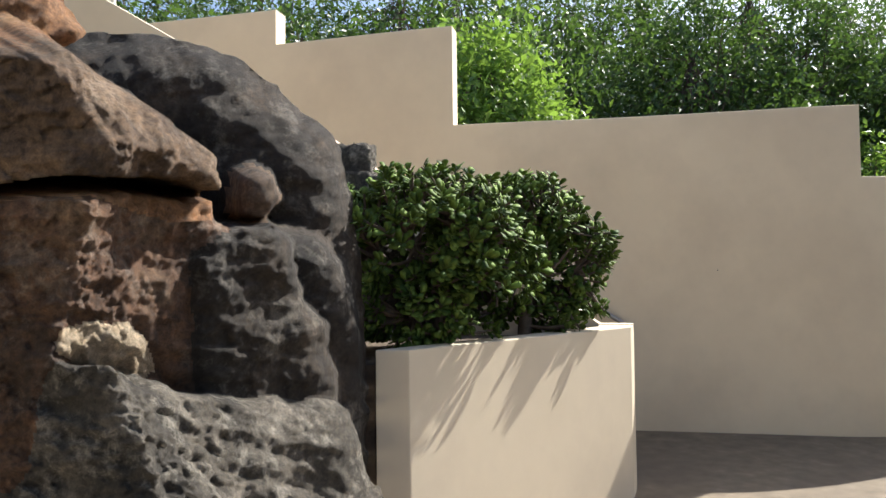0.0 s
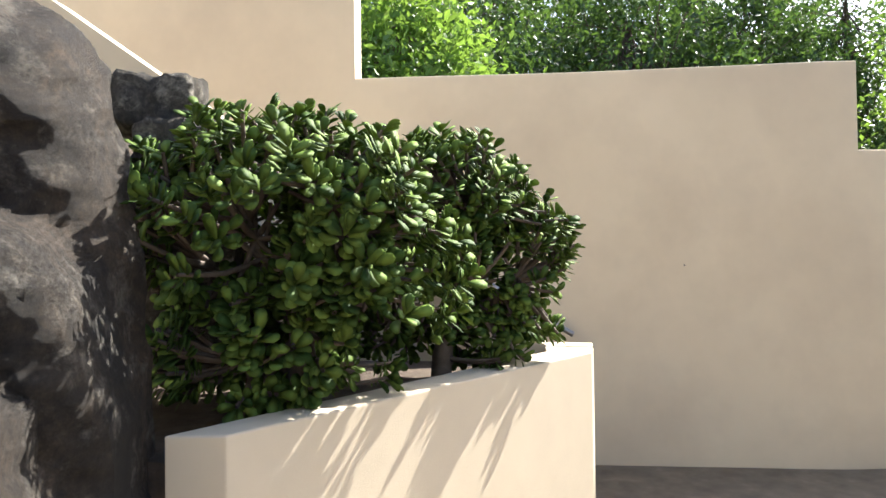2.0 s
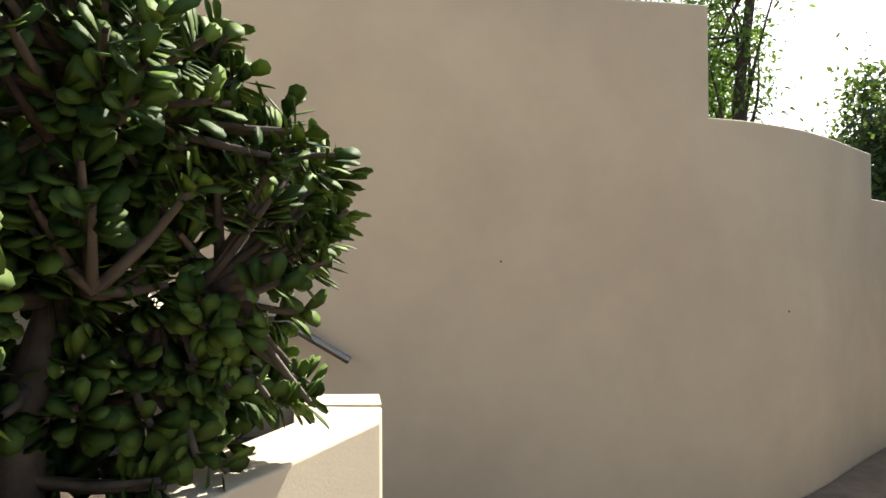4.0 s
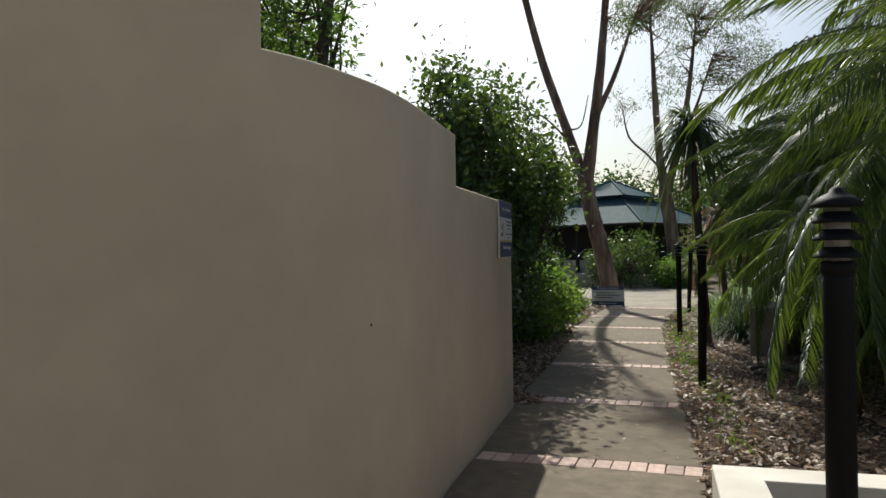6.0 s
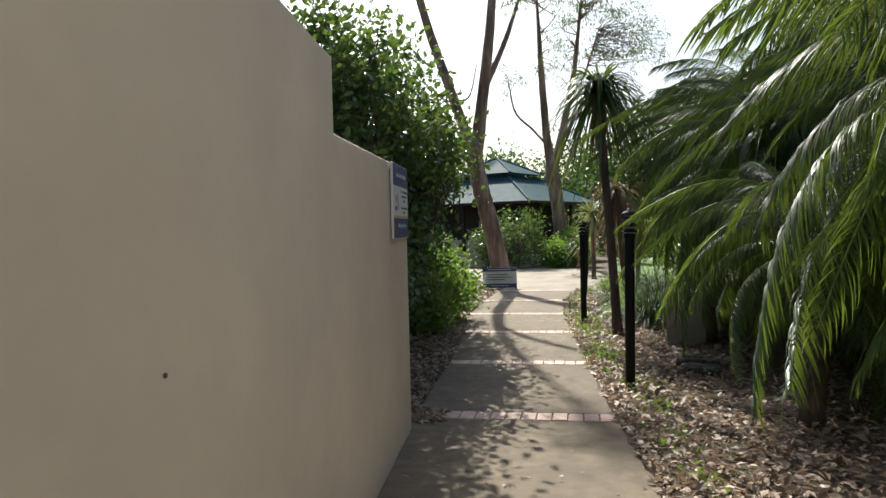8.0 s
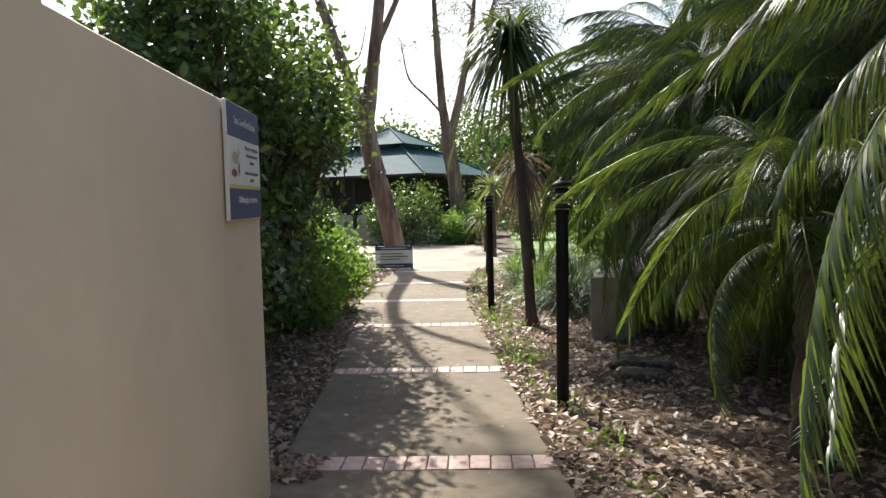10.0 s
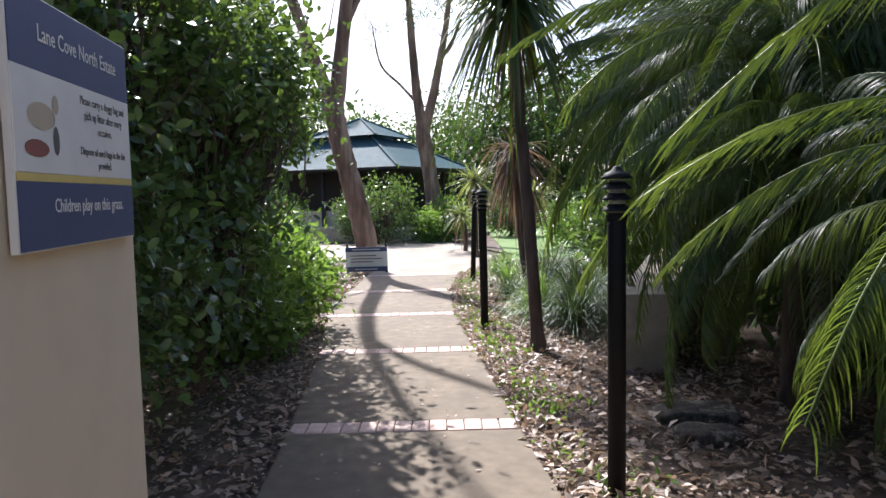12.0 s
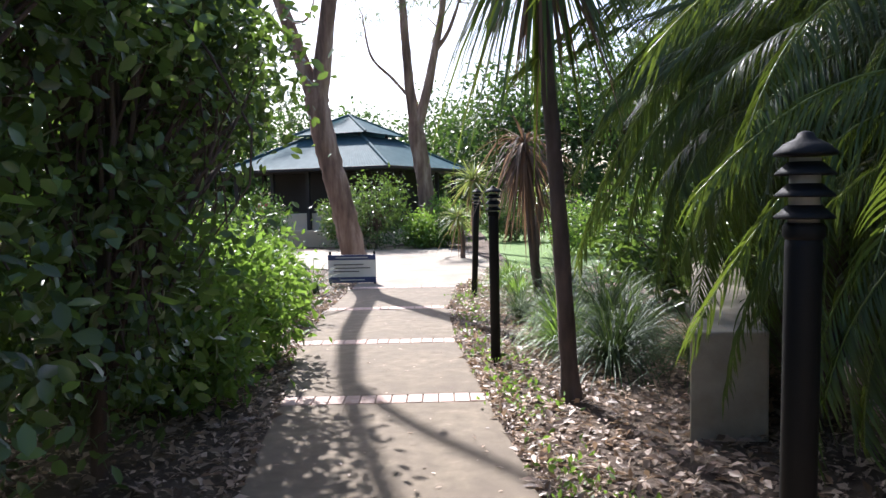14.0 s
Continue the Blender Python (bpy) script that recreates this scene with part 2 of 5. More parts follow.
# ---- mesh helpers ----
def quick(name, V, F, smooth=False):
    """A mesh from an array of points and one of equal-sided faces."""
    V, F = np.asarray(V, dtype=np.float32), np.asarray(F, dtype=np.int32)
    me = bpy.data.meshes.new(name)
    k = F.shape[1]
    me.vertices.add(len(V))
    me.vertices.foreach_set("co", V.ravel())
    me.loops.add(F.size)
    me.loops.foreach_set("vertex_index", F.ravel())
    me.polygons.add(len(F))
    me.polygons.foreach_set("loop_start", np.arange(0, F.size, k, dtype=np.int32))
    me.polygons.foreach_set("loop_total", np.full(len(F), k, dtype=np.int32))
    if smooth:
        me.polygons.foreach_set("use_smooth", np.ones(len(F), dtype=bool))
    me.update(calc_edges=True)
    me.validate()
    return me


def part(name, data, material, parent=None, label="", at=None):
    """Links a mesh or a bmesh as one object."""
    if isinstance(data, bmesh.types.BMesh):
        me = bpy.data.meshes.new(name)
        data.to_mesh(me)
        data.free()
        data = me
    if material and not data.materials:
        data.materials.append(material)
    ob = new(name, data)
    if at is not None:
        ob.matrix_basis = at
    if parent is not None:
        ob.parent = parent
    if label:
        ob["label"] = label
    return ob


def thing(name, label, category, group="", kind="", at=None):
    ob = new(name)
    if at is not None:
        ob.matrix_basis = at
    return tagged(ob, label, category, group, kind)


def box(x0, x1, y0, y1, z0, z1, bevel=0.0, bm=None):
    own = bm is None
    bm = bm or bmesh.new()
    r = bmesh.ops.create_cube(bm, size=1, matrix=Matrix.Translation(((x0 + x1) / 2, (y0 + y1) / 2, (z0 + z1) / 2)) @ Matrix.Diagonal((x1 - x0, y1 - y0, z1 - z0, 1)))
    if bevel and own:
        bmesh.ops.bevel(bm, geom=bm.edges[:], offset=bevel, segments=2, affect="EDGES", profile=0.5)
    return bm


def prism(poly, z0, z1, bevel=0.0):
    bm = bmesh.new()
    lo = [bm.verts.new((x, y, z0)) for x, y in poly]
    hi = [bm.verts.new((x, y, z1)) for x, y in poly]
    bm.faces.new(hi)
    bm.faces.new(lo[::-1])
    for i in range(len(poly)):
        j = (i + 1) % len(poly)
        bm.faces.new((lo[i], lo[j], hi[j], hi[i]))
    bmesh.ops.recalc_face_normals(bm, faces=bm.faces[:])
    if bevel:
        bmesh.ops.bevel(bm, geom=bm.edges[:], offset=bevel, segments=2, affect="EDGES", profile=0.5)
    return bm


def lathe(profile, sides=24, bm=None):
    bm = bm or bmesh.new()
    rings = []
    for r, z in profile:
        rings.append([bm.verts.new((r * math.cos(2 * math.pi * i / sides), r * math.sin(2 * math.pi * i / sides), z)) for i in range(sides)])
    for a, b in zip(rings, rings[1:]):
        for i in range(sides):
            f = bm.faces.new((a[i], a[(i + 1) % sides], b[(i + 1) % sides], b[i]))
            f.smooth = True
    bm.faces.new(rings[0][::-1])
    bm.faces.new(rings[-1])
    return bm


def tube_arrays(points, radii, sides=8, wobble=0.0, rng=None):
    P = np.array(points, dtype=float)
    n = len(P)
    T = np.gradient(P, axis=0)
    T /= np.linalg.norm(T, axis=1)[:, None] + 1e-9
    ref = np.array([0.31, 0.17, 0.93]) if abs(T[:, 2]).mean() < 0.8 else np.array([0.93, 0.31, 0.17])
    U = np.cross(T, ref)
    U /= np.linalg.norm(U, axis=1)[:, None] + 1e-9
    W = np.cross(T, U)
    a = np.linspace(0, 2 * math.pi, sides, endpoint=False)
    R = np.asarray(radii, dtype=float)[:, None] * np.ones((1, sides))
    if wobble:
        R = R * (1 + wobble * rng.standard_normal((n, sides)))
    V = P[:, None, :] + R[..., None] * (np.cos(a)[None, :, None] * U[:, None, :] + np.sin(a)[None, :, None] * W[:, None, :])
    F = []
    for i in range(n - 1):
        for j in range(sides):
            k = (j + 1) % sides
            F.append((i * sides + j, i * sides + k, (i + 1) * sides + k, (i + 1) * sides + j))
    return V.reshape(-1, 3), np.array(F)


def merge(pieces):
    Vs, Fs, o = [], [], 0
    for V, F in pieces:
        Vs.append(V)
        Fs.append(F + o)
        o += len(V)
    return np.concatenate(Vs), np.concatenate(Fs)


def smooth_line(pts, n):
    """Catmull-Rom line through a few points."""
    P = np.array([2 * np.array(pts[0]) - np.array(pts[1]), *map(np.array, pts), 2 * np.array(pts[-1]) - np.array(pts[-2])], dtype=float)
    out = []
    for s in np.linspace(0, len(pts) - 1, n):
        i = min(int(s), len(pts) - 2)
        u = s - i
        a, b, c, d = P[i:i + 4]
        out.append(0.5 * (2 * b + (c - a) * u + (2 * a - 5 * b + 4 * c - d) * u * u + (3 * b - a - 3 * c + d) * u ** 3))
    return np.array(out)


# leaf outlines: along +x, 1 long, with a fold
OVAL = (np.array([(0, 0, 0), (0.35, 0.24, 0.06), (0.75, 0.22, 0.03), (1, 0, -0.08), (0.75, -0.22, 0.03), (0.35, -0.24, 0.06), (0.4, 0, 0), (0.75, 0, -0.03)]),
        np.array([(0, 6, 1, 1), (6, 7, 2, 1), (7, 3, 2, 2), (0, 5, 6, 6), (5, 4, 7, 6), (4, 3, 7, 7)]))
SIMPLE = (np.array([(0, 0, 0), (0.5, 0.22, 0.07), (1, 0, -0.06), (0.5, -0.22, 0.07), (0.5, 0, 0)]),
          np.array([(0, 4, 2, 1), (0, 3, 2, 4)]))
NARROW = (np.array([(0, 0, 0), (0.45, 0.09, 0.03), (1, 0, -0.10), (0.45, -0.09, 0.03)]), np.array([(0, 3, 2, 1)]))


def leaves(centres, dirs, ups, sizes, shape):
    """Leaves of one outline at many places; quads with a doubled corner are triangles."""
    T, F = shape
    D = dirs / (np.linalg.norm(dirs, axis=1)[:, None] + 1e-9)
    S = np.cross(ups, D)
    S /= np.linalg.norm(S, axis=1)[:, None] + 1e-9
    N = np.cross(D, S)
    V = centres[:, None, :] + sizes[:, None, None] * (T[None, :, 0, None] * D[:, None, :] + T[None, :, 1, None] * S[:, None, :] + T[None, :, 2, None] * N[:, None, :])
    FF = F[None] + (np.arange(len(centres)) * len(T))[:, None, None]
    return V.reshape(-1, 3), FF.reshape(-1, F.shape[1])


def tri_quads(F):
    """Quads and doubled-corner quads as triangles."""
    a, b = F[:, [0, 1, 2]], F[:, [0, 2, 3]]
    F = np.concatenate([a, b])
    ok = (F[:, 0] != F[:, 1]) & (F[:, 1] != F[:, 2]) & (F[:, 0] != F[:, 2])
    return F[ok]


def leaf_mesh(name, centres, dirs, ups, sizes, shape):
    V, F = leaves(centres, dirs, ups, sizes, shape)
    return quick(name, V, tri_quads(F))


def unit(rng, n):
    v = rng.standard_normal((n, 3))
    return v / np.linalg.norm(v, axis=1)[:, None]


def crown(rng, blobs, clumps, per, spread, size, shape, hang=0.0, hollow=0.55, flat=0.5):
    """Leaves in clumps inside uneven blobs (x, y, z, rx, ry, rz). Returns the mesh arrays and the clump centres."""
    w = np.array([b[3] * b[4] * b[5] for b in blobs]) ** 0.7
    pick = rng.choice(len(blobs), clumps, p=w / w.sum())
    B = np.array(blobs)[pick]
    u = unit(rng, clumps) * (hollow + (1 - hollow) * rng.random((clumps, 1)) ** 0.6)
    C = B[:, :3] + u * B[:, 3:]
    n = clumps * per
    c = np.repeat(C, per, axis=0) + rng.standard_normal((n, 3)) * spread * np.repeat(0.5 + rng.random((clumps, 1)), per, axis=0)
    d = unit(rng, n) + np.repeat(u, per, axis=0) * 0.7
    d[:, 2] -= hang
    up = unit(rng, n) * (1 - flat) + np.array([0, 0, 1.0]) * flat
    s = size * (0.6 + 0.8 * rng.random(n))
    V, F = leaves(c, d, up, s, shape)
    return V, tri_quads(F), C


def limbs(rng, trunk, radii, targets, fraction=0.35, twig=0.012, sides=5, start=0.35):
    """Thin branches from a trunk line to the targets."""
    out = []
    trunk = np.asarray(trunk)
    for t in targets:
        if rng.random() > fraction:
            continue
        k = int(rng.integers(int(len(trunk) * start), len(trunk)))
        a = trunk[k]
        mid = (a + t) / 2 + rng.standard_normal(3) * 0.08 * np.linalg.norm(t - a) + np.array([0, 0, -0.05])
        P = smooth_line([a, mid, t], 7)
        r = np.linspace(min(radii[k] * 0.5, 0.02 + 0.012 * np.linalg.norm(t - a)), twig * 0.4, 7)
        out.append(tube_arrays(P, r, sides))
    return out


# ---- setting: ground, path, walls ----
ground = part("ground", quick("ground", [(-600, -600, -0.03), (600, -600, -0.03), (600, 600, -0.03), (-600, 600, -0.03)], [(0, 1, 2, 3)]), SOIL)
tagged(ground, "dark brown garden soil under leaf litter", "ground", kind="structure")
lawn = part("lawn", prism([(-0.2, 21), (30, 21), (40, 70), (0.4, 70)], -0.025, -0.005), LAWN)
tagged(lawn, "bright green mown lawn behind the garden beds", "lawn", kind="structure")
forecourt = part("pavement", prism([(14, -14), (14, 4.9), (-0.7, 4.9), (-0.75, 6.6), (-2.33, 6.6), (-2.2, 5.2), (-2.3, 3.9), (-3.4, 2.1), (-4.3, 0.6), (-2, -0.2), (-0.5, -0.9), (-0.2, -1.6), (0.5, -14)], -0.08, 0.0), CONCRETE)
tagged(forecourt, "weathered grey-brown concrete forecourt beside the planter", "pavement", kind="structure")
EDGE_R = [(6.6, -0.75), (8.9, -0.985), (11.28, -1.20), (13.75, -1.395), (16.05, -1.575), (18.45, -1.61), (20.85, -1.45), (22.5, -0.9)]
EDGE_L = [(6.6, -2.33), (8.9, -2.58), (11.28, -2.72), (13.75, -2.93), (16.05, -3.21), (18.45, -3.25), (20.85, -3.2), (22.5, -3.1)]


def edge(table, y):
    return float(np.interp(y, [a for a, b in table], [b for a, b in table]))


BANDS = [6.68, 8.88, 11.28, 13.76, 16.05, 18.45, 20.85]
path_base = part("path", prism([(edge(EDGE_R, y) + 0.01, y) for y in (6.6, 8.9, 11.28, 13.75, 16.05, 18.45, 20.85)] + [(edge(EDGE_L, y) - 0.01, y) for y in (20.85, 18.45, 16.05, 13.75, 11.28, 8.9, 6.6)], -0.1, -0.012), CONCRETE)
tagged(path_base, "concrete garden path with brick paver bands, dappled with shade", "path", kind="structure")
plaza = part("plaza", prism([(-1.4, 20.97), (-0.7, 22.5), (-0.55, 25), (-0.9, 29), (-2.2, 31.5), (-3.6, 31.2), (-6.5, 30), (-7, 26), (-4.2, 24.5), (-3.15, 22.4), (-3.2, 20.97)], -0.08, 0.002), PLAZA)
tagged(plaza, "sunlit pale concrete paving at the end of the path", "pavement", kind="structure")


def wall_line(pts, thick, tops, name, label, n=90):
    """A wall along a smooth line with stepped tops: tops are (from, to, height) along the line's y."""
    L = smooth_line(pts, n)[:, :2]
    T = np.gradient(L, axis=0)
    T /= np.linalg.norm(T, axis=1)[:, None]
    N = np.stack([T[:, 1], -T[:, 0]], 1)
    owner = thing(name, label, "wall", kind="structure")
    for y0, y1, h in tops:
        def at_y(y):
            i = int(np.clip(np.searchsorted(L[:, 1], y) - 1, 0, n - 2))
            u = np.clip((y - L[i, 1]) / (L[i + 1, 1] - L[i, 1]), 0, 1)
            return L[i] * (1 - u) + L[i + 1] * u, N[i] * (1 - u) + N[i + 1] * u
        inner = [(l, m) for l, m in zip(L, N) if y0 + 0.01 < l[1] < y1 - 0.01]
        cols = [at_y(y0)] + inner + [at_y(y1)]
        A = np.array([c[0] for c in cols])
        M = np.array([c[1] for c in cols])
        Bk = A - M * thick
        k = len(A)
        V, F = [], []
        for line in (A, Bk):                       # the two faces
            o = len(V)
            V += [(x, y, -0.1) for x, y in line] + [(x, y, h - 0.006) for x, y in line]
            F += [(o + i, o + i + 1, o + k + i + 1, o + k + i) for i in range(k - 1)]
        o = len(V)
        V += [(x, y, h - 0.006) for x, y in A] + [(x, y, h - 0.006) for x, y in Bk]
        top_in = A - M * 0.006
        o2 = len(V)
        V += [(x, y, h) for x, y in top_in] + [(x, y, h) for x, y in Bk]
        for i in range(k - 1):
            F.append((o + i, o + i + 1, o2 + i + 1, o2 + i))
            F.append((o2 + i, o2 + i + 1, o2 + k + i + 1, o2 + k + i))
        for e in (0, k - 1):
            o = len(V)
            V += [(*A[e], -0.1), (*A[e], h), (*Bk[e], h), (*Bk[e], -0.1)]
            F.append((o, o + 1, o + 2, o + 3))
        me = quick(name, V, F, smooth=True)
        flags = np.ones(len(F), dtype=bool)
        flags[2 * (k - 1):] = False
        me.polygons.foreach_set("use_smooth", flags)
        part("wall_panel", me, STUCCO, owner)
    return owner


WALL = [(-6.2, -2.6), (-5.15, -0.95), (-4.08, 0.63), (-3.36, 2.0), (-2.78, 2.98), (-2.30, 3.81), (-2.165, 4.47), (-2.18, 5.1), (-2.315, 6.19), (-2.45, 7.71), (-2.51, 8.42)]
wall_line(WALL, 0.22, [(-2.6, -0.95, 4.3), (-0.95, 0.63, 3.93), (0.63, 3.81, 2.95), (3.81, 6.19, 2.31), (6.19, 8.42, 1.96)], "wall_curved",
          "curved cream rendered garden wall with stepped top")
apron_line = smooth_line(WALL, 90)[:, :2]
apron_line = apron_line[(apron_line[:, 1] > 0.6) & (apron_line[:, 1] < 6.5)]
lean = np.gradient(apron_line, axis=0)
lean /= np.linalg.norm(lean, axis=1)[:, None]
side_ = np.stack([lean[:, 1], -lean[:, 0]], 1)
rise = 0.036 * np.clip((6.5 - apron_line[:, 1]) / 1.2, 0, 1)
V = [(x, y, z) for (x, y), z in zip(apron_line + side_ * 0.012, rise)] + [(x, y, 0.003) for x, y in apron_line + side_ * 0.85]
k = len(apron_line)
apron = part("apron", quick("apron", V, [(i, k + i, k + i + 1, i + 1) for i in range(k - 1)], True), CONCRETE)
tagged(apron, "sloping concrete apron at the foot of the wall", "pavement", kind="structure")
# rendered like the curved wall, but in paler CAP to paint in the sun
ret = part("wall_return", prism([(-6.2, -2.6), (-5.5, -4.6), (-5.7, -4.7), (-6.42, -2.6)], 0, 5.2, 0.01), CAP)
tagged(ret, "rendered wall above the rock, coloured paler for the sun on it", "wall", kind="structure")

# planter, stair and handrail
NEAR, NEARB, FAR, FARB = (-0.559, -0.841), (-0.63, -0.985), (-1.542, 0.961), (-1.69, 1.075)
planter = part("planter_wall", prism([NEAR, FAR, FARB, (-1.865, 0.905), (-1.68, 0.80), NEARB], -0.05, 1.115, 0.006), STUCCO)
tagged(planter, "cream rendered raised planter wall holding jade plants", "planter wall")
soil = part("planter_soil", prism([(-0.66, -0.98), (-1.66, 0.92), (-1.84, 0.90), (-2.75, -0.5), (-3.0, -1.3), (-1.1, -1.7)], 0.0, 1.04), SOIL)
tagged(soil, "dark soil filling the raised planter", "soil", kind="structure")
bm = bmesh.new()
prof = [(-1.70, 1.08, 0.0, 1.12), (-1.85, 0.905, 0.0, 1.12), (-3.36, -1.38, 0.0, 3.06), (-4.5, -3.1, 0.0, 4.3)]
off = Vector((-0.834, 0.552, 0)) * 0.16
rows_ = []
for x, y, z0, z1 in prof:
    rows_.append([bm.verts.new(v) for v in ((x, y, z0), (x, y, z1), (x + off.x, y + off.y, z1), (x + off.x, y + off.y, z0))])
for a, b in zip(rows_, rows_[1:]):
    for i in range(4):
        bm.faces.new((a[i], b[i], b[(i + 1) % 4], a[(i + 1) % 4]))
bm.faces.new(rows_[0])
bm.faces.new(rows_[-1][::-1])
bmesh.ops.recalc_face_normals(bm, faces=bm.faces[:])
tagged(part("stair_parapet", bm, STUCCO), "sloping cream parapet wall beside the garden stair", "parapet", kind="structure")
stair = thing("stairs", "concrete garden stair climbing between planter and wall", "stairs", kind="structure")
for i in range(17):
    a = Vector((-1.98, 1.13, 0)) + Vector((-0.552, -0.834, 0)) * 0.28 * i
    b = a + Vector((-0.552, -0.834, 0)) * 0.30
    w = Vector((-0.834, 0.552, 0)) * 1.12
    part("step", prism([(a.x, a.y), (b.x, b.y), (b.x + w.x, b.y + w.y), (a.x + w.x, a.y + w.y)], max(0, 0.175 * i - 0.3), 0.175 * (i + 1)), CONCRETE, stair)
rail = thing("handrail", "round steel handrail on brackets along the curved wall", "handrail")
rp = [(-3.235, 1.985, 1.01), (-3.47, 1.60, 1.29), (-4.1, 0.58, 2.03), (-4.9, -0.62, 2.9)]
V, F = tube_arrays(smooth_line(rp, 30), np.full(30, 0.021), 14)
part("tube", quick("tube", V, F, True), STEEL, rail)
part("end_cap", lathe([(0.021, 0), (0.021, 0.004), (0.012, 0.008)], 14), STEEL, rail, at=look((-3.235, 1.985, 1.01), (-3.47, 1.60, 1.29)))
for x, y, z in ((-3.40, 1.715, 1.205), (-4.1, 0.585, 2.02)):
    V, F = tube_arrays(np.array([(x, y, z), (x - 0.005, y, z - 0.055), (x - 0.05, y + 0.03, z - 0.07), (x - 0.10, y + 0.05, z - 0.07)]), np.full(4, 0.008), 8)
    part("bracket", quick("bracket", V, F, True), STEEL, rail)
    part("rosette", lathe([(0.034, 0), (0.034, 0.006), (0.026, 0.012)], 18), STEEL, rail, at=look((x - 0.075, y + 0.045, z - 0.07), (x + 1, y - 0.5, z - 0.07)))

# low walls right of the path, and by the pavilion
low = part("low_wall", prism([(-0.70, 5.42), (-0.60, 3.9), (-0.36, 3.9), (-0.46, 5.2), (3.2, 5.35), (3.2, 5.62)], -0.05, 0.40, 0.008), CAP)
tagged(low, "low cream garden kerb wall round a planted bed", "low wall", kind="structure")
block = part("low_wall_long", prism([(-0.20, 12.72), (0.27, 12.68), (2.9, 20.2), (2.35, 20.3)], -0.05, 0.65, 0.012), BLOCKWALL)
tagged(block, "long low cream wall half hidden by palm fronds", "low wall", kind="structure")
seatwall = part("low_wall_far", prism([(-3.85, 31.3), (-3.65, 31.25), (-2.45, 34.6), (-2.7, 34.8)], -0.05, 0.42, 0.01), STUCCO)
tagged(seatwall, "low cream wall beside the far paving", "low wall", kind="structure")
seatwall2 = part("low_wall_far", prism([(-9.5, 33.0), (-3.9, 32.4), (-3.9, 32.65), (-9.5, 33.3)], -0.05, 0.5, 0.01), STUCCO)
tagged(seatwall2, "low cream wall in front of the pavilion", "low wall", kind="structure")
house = thing("house", "pale rendered house wall seen through palm fronds", "house")
part("wall", prism([(5.5, 4.0), (5.8, 4.0), (6.6, 19.0), (6.3, 19.0)], -0.05, 6.5), CAP, house)
part("roof", prism([(5.0, 3.5), (9.0, 3.5), (9.6, 19.6), (5.9, 19.6)], 6.5, 6.75), DARKWOOD, house)
# unseen house, added to bounce sunlight onto the wall; darker block tempers it
unseen_house = thing("house", "unseen weathered block house added to bounce sunlight onto the wall", "house")
part("wall", prism([(-4.0, -8.2), (16.0, -7.2), (16.0, -6.9), (-4.0, -7.9)], -0.05, 6.5), BLOCKWALL, unseen_house)
part("roof", prism([(-4.6, -12), (16.6, -12), (16.6, -6.6), (-4.6, -7.6)], 6.5, 6.8), DARKWOOD, unseen_house)
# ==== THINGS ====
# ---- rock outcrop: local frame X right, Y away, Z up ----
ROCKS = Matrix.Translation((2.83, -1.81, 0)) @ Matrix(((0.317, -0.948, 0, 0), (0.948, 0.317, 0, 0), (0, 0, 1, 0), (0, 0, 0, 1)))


def boulder(seed, centre, size, planes, rough=0.10, fine=0.03, level=5, scale=1.6, strata=0.0):
    """A weathered block: a ball cut flat by planes (normal, distance), with broken relief."""
    bm = bmesh.new()
    bmesh.ops.create_icosphere(bm, subdivisions=level, radius=1.0)
    cuts = [(Vector(n).normalized(), d) for n, d in planes]
    s = Vector(size)
    o = Vector((seed * 7.3, seed * 3.1, seed * 5.7))
    for v in bm.verts:
        d = v.co.normalized()
        r = 1.15
        for n, dist in cuts:
            k = d.dot(n)
            if k > 0.05:
                r = min(r, dist / k + 0.02 * noise.noise(d * 5 + o))
        p = Vector((d.x * r * s.x, d.y * r * s.y, d.z * r * s.z))
        q = p * scale + o
        h = noise.fractal(q, 0.9, 2.1, 5) * rough
        cell = noise.voronoi(q * 1.7)[0]
        h += (min(0.25, cell[1] - cell[0]) - 0.12) * rough * 1.3
        h += noise.fractal(q * 6, 0.8, 2.0, 4) * fine
        if strata:
            h += strata * (noise.noise(Vector((q.x * 0.25, q.y * 0.25, q.z * 5.0))))
        v.co = p + d * h + Vector(centre)
    for f in bm.faces:
        f.smooth = True
    return bm


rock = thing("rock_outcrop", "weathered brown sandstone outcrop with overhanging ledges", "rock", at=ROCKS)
UPRIGHT = [((1, 0, 0), 0.75), ((-1, 0, 0), 0.8), ((0, -1, 0.1), 0.7), ((0, 1, 0), 0.8), ((0, 0, 1), 0.8), ((0, 0, -1), 0.8)]
